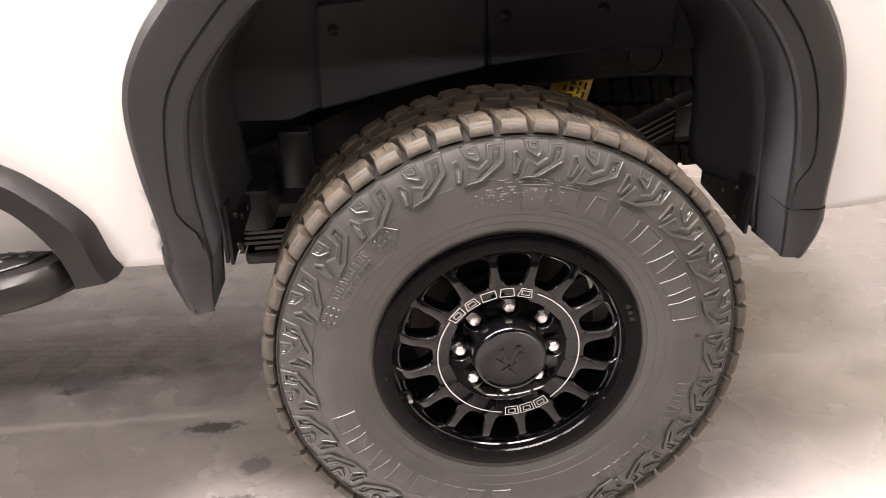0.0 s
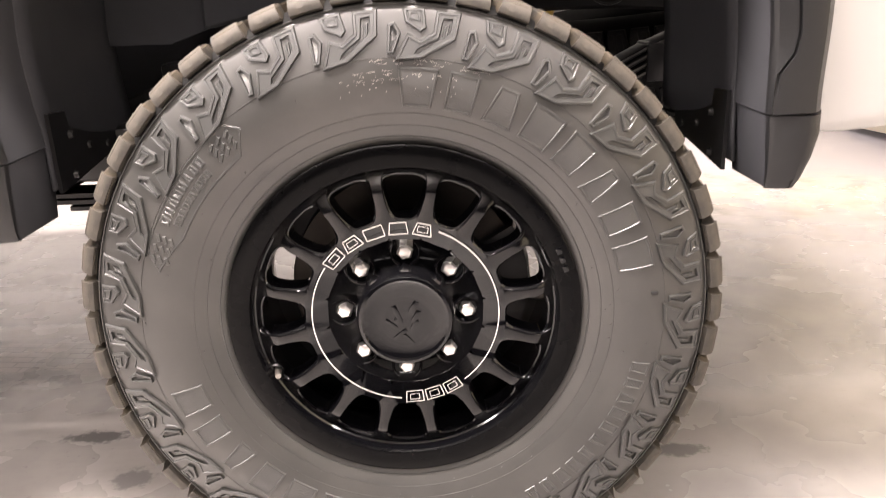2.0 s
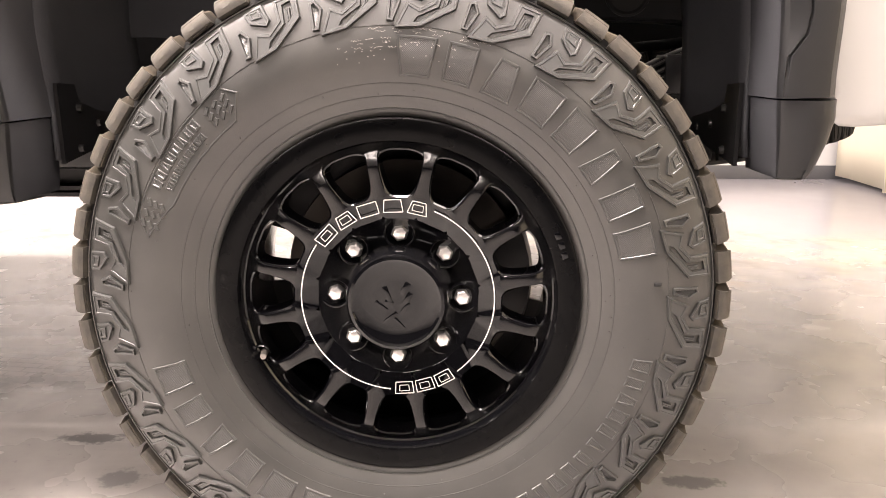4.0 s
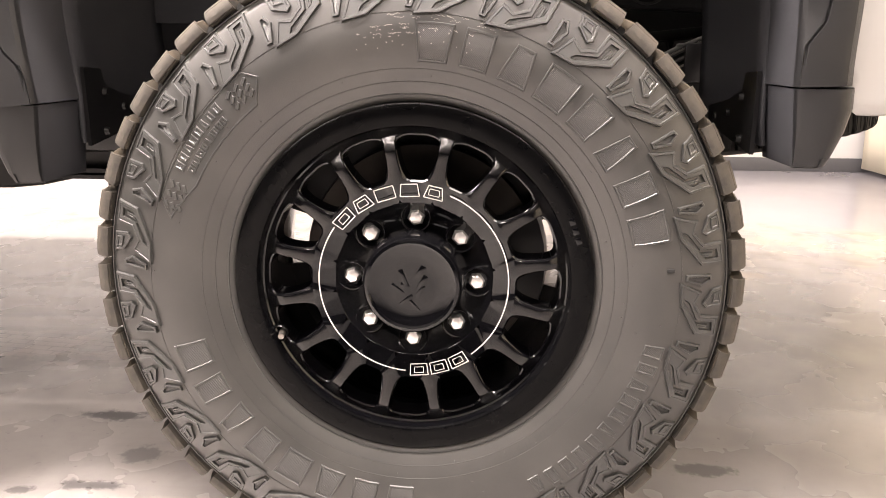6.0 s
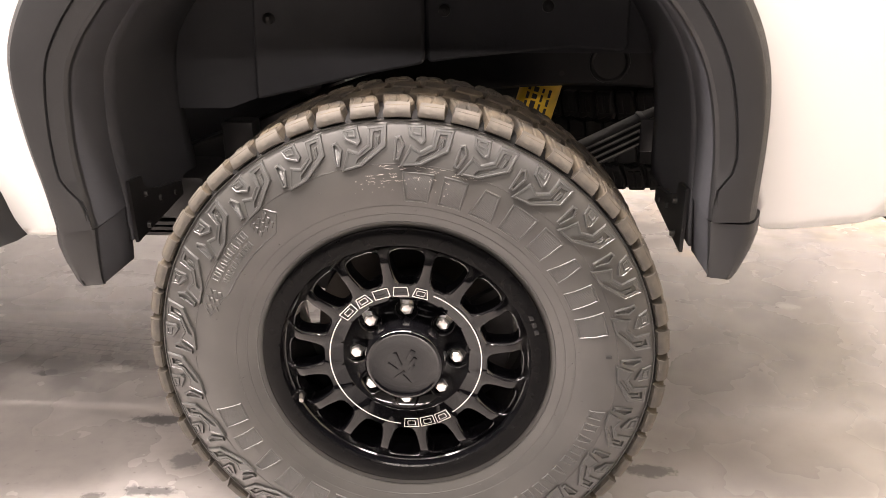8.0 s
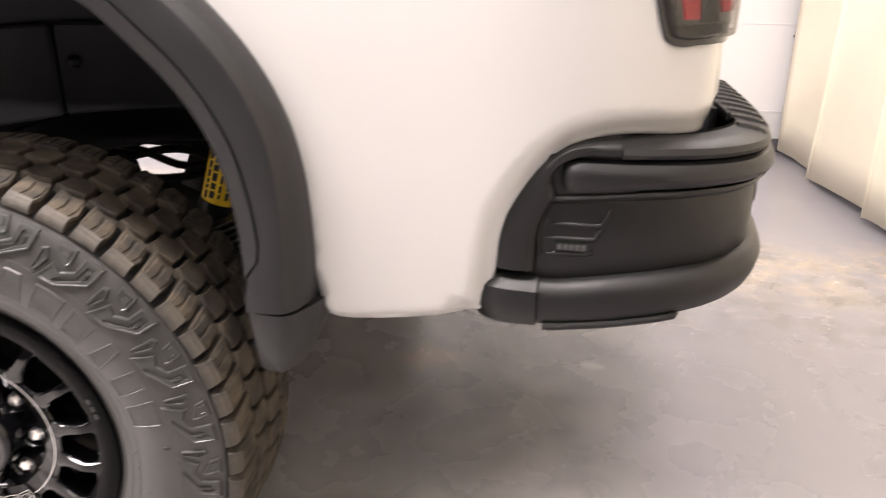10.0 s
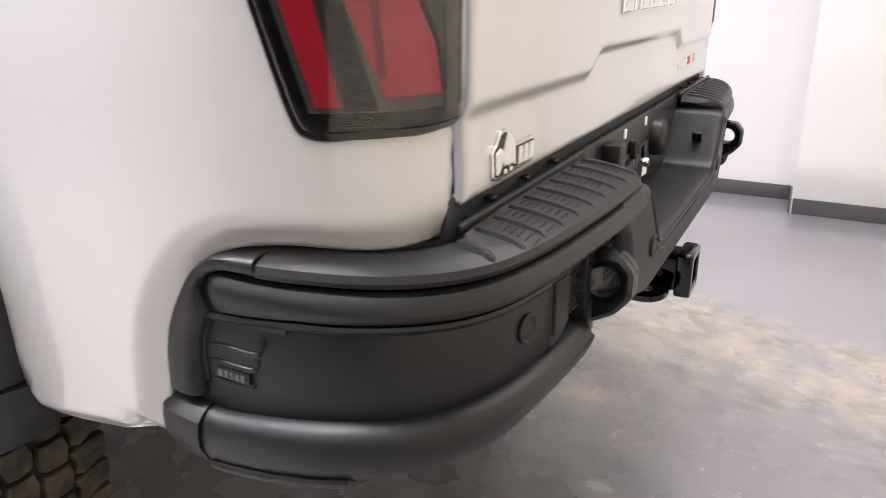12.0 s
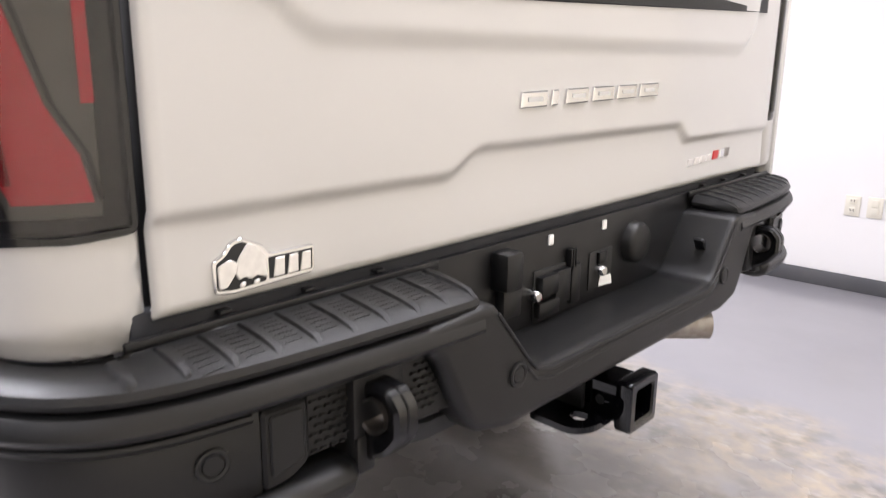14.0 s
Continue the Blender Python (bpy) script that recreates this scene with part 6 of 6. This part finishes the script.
    for pale in ([(-0.664, 1.0420), (-0.650, 1.0590), (-0.636, 1.0530), (-0.627, 1.0390), (-0.626, 1.0140), (-0.640, 1.0200), (-0.648, 1.0160), (-0.656, 1.0210), (-0.664, 1.0180), (-0.668, 1.0260)],
                 [(-0.690, 1.0120), (-0.680, 1.0120), (-0.668, 1.0260), (-0.664, 1.0380), (-0.674, 1.0440), (-0.690, 1.0380)],
                 [(-0.664, 1.0090), (-0.656, 1.0090), (-0.655, 1.0150), (-0.662, 1.0150)], [(-0.645, 1.0095), (-0.637, 1.0100), (-0.636, 1.0150), (-0.644, 1.0140)]):
        part("badge_shape", prism(round_poly(pale, 0.003, 2), 0.005, 0.0072, 0.0009, f), BRIGHT, g, "pale silver raised shape")
    part("badge_field", prism([(-0.622, 1.011), (-0.559, 1.012), (-0.558, 1.037), (-0.622, 1.037)], 0.004, 0.0052, 0.0003, f), INK, g)
    for u0 in (-0.617, -0.597, -0.578):
        part("badge_bar", prism([(u0, 1.0130), (u0 + 0.0155, 1.0132), (u0 + 0.0165, 1.0350), (u0 + 0.004, 1.0350)], 0.005, 0.0072, 0.0006, f), BRIGHT, g)


tailgate()


# -- tail lamps --
def tail_lamp():
    lamp = new("tail_lamp")
    lamp.parent = truck
    tagged(lamp, "smoked tail lamp with red sections in a black frame")
    top = 1.50

    def lead(z):
        """Forward edge of the lamp along s."""
        return 1.030 - 0.30 * (z - 1.112)
    e = S_END - 0.002
    frame_ = [(1.040, 1.089), (1.060, 1.0820), (e - 0.06, 1.0835), (e, 1.0880), (e, top), (lead(top), top), (lead(1.20), 1.20), (lead(1.115), 1.115)]
    frame_ = round_poly(frame_, 0.012, 3)
    f = lambda u, v, d: body(u, v, d)
    bm = bmesh.new()
    rings = []
    for d, ins in ((-0.01, 0.0), (0.004, 0.0), (0.0065, 0.002)):
        q = inset(frame_, ins) if ins else frame_
        rings.append([body(u, v, d) for u, v in q])
    add_loft(bm, rings, True, False)
    sheet_in = inset(frame_, 0.002)
    sheet(bm, sheet_in, lambda u, v: body(u, v, 0.0065), 0.02)
    part("housing", bm, DARKLENS, lamp, "gloss black lamp frame", 40)

    def seg(name, poly, d0, d1, m, label=""):
        bm = bmesh.new()
        add_loft(bm, [[body(u, v, d0) for u, v in poly], [body(u, v, d1) for u, v in poly]], True, False)
        sheet(bm, poly, lambda u, v: body(u, v, d1), 0.012)
        return part(name, bm, m, lamp, label, 40)

    def band(a, b, z0, z1):
        """A band between two lines of s at z."""
        n = 8
        l = [(a(z0 + (z1 - z0) * k / n), z0 + (z1 - z0) * k / n) for k in range(n + 1)]
        r = [(b(z0 + (z1 - z0) * k / n), z0 + (z1 - z0) * k / n) for k in range(n + 1)]
        return l + r[::-1]
    z0 = 1.1115
    seg("reflector", band(lambda z: lead(z) + 0.024, lambda z: e - 0.034, z0, top), 0.006, 0.0078, SMOKE, "smoked grey reflector")
    seg("red_strip", band(lambda z: 1.063 - 0.30 * (z - 1.11), lambda z: 1.086 - 0.22 * (z - 1.11), z0 + 0.006, top), 0.0075, 0.0105, RED, "red light strip")
    seg("toothed_strip", band(lambda z: 1.0885 - 0.21 * (z - 1.11), lambda z: 1.121 - 0.29 * (z - 1.11), z0 + 0.002, top), 0.0075, 0.0110, TOOTH, "grey toothed strip")

    def block_right(z):
        return 1.193 - 0.19 * (z - 1.125) - 0.013 * smoothstep(1.180, 1.190, z) - 0.08 * max(0.0, z - 1.19)
    seg("red_block", band(lambda z: 1.1245 - 0.38 * (z - 1.128) if z > 1.12 else 1.125, block_right, 1.126, top), 0.0075, 0.0105, RED, "broad red light block")
    seg("deep_fin", band(lambda z: 1.119 - 0.10 * (z - 1.158), lambda z: 1.126 - 0.08 * (z - 1.158), 1.145, top), 0.0100, 0.0120, DEEPRED, "deep red fin between the red fields")
    seg("reflector_rib", band(lambda z: block_right(z) + 0.004, lambda z: block_right(z) + 0.009, 1.128, top), 0.0075, 0.0100, TOOTH)
    seg("red_wedge", band(lambda z: 1.189, lambda z: 1.2005, 1.2205, top), 0.0075, 0.0100, RED, "red light wedge")
    bm = bmesh.new()
    for k in range(30):
        z = z0 + 0.008 + k * 0.0125
        s = 1.0965 - 0.24 * (z - 1.11)
        rows = [[body(s + a, z + b, d) for a, b in ((0, 0.001), (0.017, -0.001), (0.019, 0.0035), (0.008, 0.0045), (0.007, 0.009), (0.002, 0.009))] for d in (0.0108, 0.0122)]
        add_loft(bm, rows, True, True)
    tagged(part("light_tooth", bm, BLACK, lamp, "", 0), "grey teeth along the dark strip", kind="stuff")
    # clear outer lens
    bm = bmesh.new()
    q = inset(frame_, 0.010)
    rings = [[body(u, v, d) for u, v in qq] for qq, d in ((q, 0.006), (q, 0.0140), (inset(q, 0.003), 0.0165))]
    add_loft(bm, rings, True, False)
    sheet(bm, inset(q, 0.003), lambda u, v: body(u, v, 0.0165), 0.02)
    lens = part("lens", bm, GLASS, lamp, "clear glossy outer lens", 40)
    lens.visible_shadow = False
    # the far lamp, of which only the edge shows
    far = new("tail_lamp")
    far.parent = truck
    tagged(far, "dark edge of the far tail lamp")
    part("housing", box((1.128, 0.966, 1.31), (0.05, 0.046, 0.40), 0.010), DARKLENS, far)
    part("lens", box((1.133, 0.966, 1.31), (0.048, 0.030, 0.36), 0.008), DARKLENS, far, "smoked dark lens")


tail_lamp()


# -- hitch, exhaust --
def hitch():
    h = new("hitch_receiver")
    h.parent = truck
    tagged(h, "black square hitch receiver under the bumper")
    yc, zc = 0.066, 0.664

    def sq(r, x):
        return [(x, yc + u, zc + v) for u, v in round_poly([(-r, -r), (r, -r), (r, r), (-r, r)], 0.008, 3)]
    part("tube", loft([sq(0.030, 1.06), sq(0.030, 1.300), sq(0.034, 1.303), sq(0.038, 1.300), sq(0.039, 1.29), sq(0.039, 1.05)], True, True), GLOSS, h, "", 35)
    part("collar", loft([sq(0.037, 1.270), sq(0.046, 1.270), sq(0.048, 1.274), sq(0.048, 1.298), sq(0.046, 1.303), sq(0.034, 1.3035)], True, False), GLOSS, h, "", 35)
    plate = round_poly([(1.14, -0.10), (1.24, -0.105), (1.265, -0.07), (1.265, 0.005), (1.14, 0.005)], 0.02, 4)
    cx, cy, r = 1.222, -0.050, 0.018
    holep = [(cx + r * math.cos(math.atan2(v - cy, u - cx)), cy + r * math.sin(math.atan2(v - cy, u - cx))) for u, v in plate]
    seq = [(holep, 0.630), (plate, 0.630), (plate, 0.642), (holep, 0.642)]
    part("chain_loop", loft([[(u, v + 0.03, z) for u, v in q] for q, z in seq], True, False, True), GLOSS, h, "", 30)
    part("gusset", box((1.16, 0.012, 0.69), (0.10, 0.010, 0.11), 0.003), BLACK, h)
    part("gusset", box((1.16, 0.096, 0.69), (0.10, 0.010, 0.11), 0.003), BLACK, h)
    # black disc painted for the dark of the pin hole
    part("pin_hole", tube([(1.235, yc - 0.0395, zc - 0.002), (1.235, yc - 0.041, zc - 0.002)], 0.009, 16), INK, h)
    rows = []
    for k in range(13):
        y = -0.50 + 0.04 * k
        z = 0.752 - 0.016 * smoothstep(-0.5, -0.2, y) + 0.0025 * math.sin(k * 2.1)
        rows.append([(1.10, y, z), (1.20, y, z - 0.004), (1.225, y, z + 0.006), (1.225, y, z + 0.03), (1.10, y, z + 0.03)])
    part("under_shield", loft(rows, True, True), LINER, h, "dull black lower shield")
    ex = new("exhaust_pipe")
    ex.parent = truck
    tagged(ex, "dull steel exhaust tail pipe under the bumper")
    bm = bmesh.new()
    n = 24
    rings = []
    ax, side = Vector((0.72, 0.69, 0)).normalized(), Vector((-0.69, 0.72, 0)).normalized()
    for back, r in ((-0.62, 0.041), (-0.002, 0.041), (0.0, 0.040), (-0.002, 0.037), (-0.30, 0.037)):
        c = Vector((1.096, 0.83, 0.567)) + ax * back
        rings.append([c + side * (r * math.cos(2 * math.pi * k / n)) + Vector((0, 0, r * math.sin(2 * math.pi * k / n))) for k in range(n)])
    add_loft(bm, rings, True, False)
    part("pipe", bm, STEEL, ex, "", 35)


hitch()


# -- side step ahead of the wheel --
def side_step():
    st = new("side_step")
    st.parent = truck
    tagged(st, "black side step with a dimpled tread plate")
    rows = []
    for x, yo in ((-2.3, -1.075), (-0.95, -1.075), (-0.88, -1.070), (-0.83, -1.055), (-0.79, -1.025), (-0.762, -0.985), (-0.740, -0.945)):
        rows.append([(x, -0.84, 0.618), (x, yo + 0.025, 0.610), (x, yo - 0.002, 0.624), (x, yo - 0.008, 0.645), (x, yo - 0.003, 0.666), (x, yo + 0.012, 0.676), (x, yo + 0.030, 0.6765), (x, -0.84, 0.672)])
    part("board", loft(rows, True, True), PLASTIC, st, "moulded black step board", 35)
    plate = [(-2.25, -0.882), (-0.800, -0.882), (-0.782, -0.940), (-0.812, -0.990), (-0.862, -1.030), (-2.25, -1.036)]
    part("tread_plate", prism(plate, 0.670, 0.6805, 0.002, lambda u, v, d: (u, v, d)), BLACK, st)
    bm = bmesh.new()
    for i in range(46):
        for j in range(9):
            x, y = -0.806 - 0.030 * i - 0.004 * j, -0.893 - 0.0155 * j
            if x < -0.800 - 0.62 * max(0.0, -0.935 - y):
                add_box(bm, (x, y, 0.6815), (0.016, 0.0055, 0.005), 0.0012, Matrix.Rotation(radians(18 if j % 2 else -18), 4, "Z"), 1)
    tagged(part("tread_dimple", bm, STEP, st, "raised grip dimples", 30), kind="stuff")
    # the arm of trim that sweeps up ahead of the arch
    upper_line = spline([(-0.676, 0, 0.640), (-0.692, 0, 0.671), (-0.709, 0, 0.733), (-0.744, 0, 0.775), (-0.780, 0, 0.807), (-0.816, 0, 0.833), (-0.90, 0, 0.872), (-1.05, 0, 0.895), (-1.4, 0, 0.900)], 4)
    lower_line = spline([(-0.740, 0, 0.632), (-0.745, 0, 0.660), (-0.756, 0, 0.695), (-0.775, 0, 0.728), (-0.792, 0, 0.752), (-0.827, 0, 0.785), (-0.905, 0, 0.820), (-1.05, 0, 0.838), (-1.4, 0, 0.842)], 4)
    rows = []
    for p, q in zip(upper_line, lower_line):
        c = p.lerp(q, 0.22)
        rows.append([(p.x, -0.93, p.z), (p.x, -0.978, p.z), (c.x, -1.003, c.z), (q.x, -1.006, q.z), (q.x - 0.004, -0.990, q.z - 0.003), (q.x - 0.004, -0.90, q.z - 0.003)])
    part("arm", loft(rows, True, True), PLASTIC, st, "", 30)
    part("back_plate", box((-1.55, -0.90, 0.76), (1.45, 0.05, 0.14), 0.01), LINER, st)


side_step()
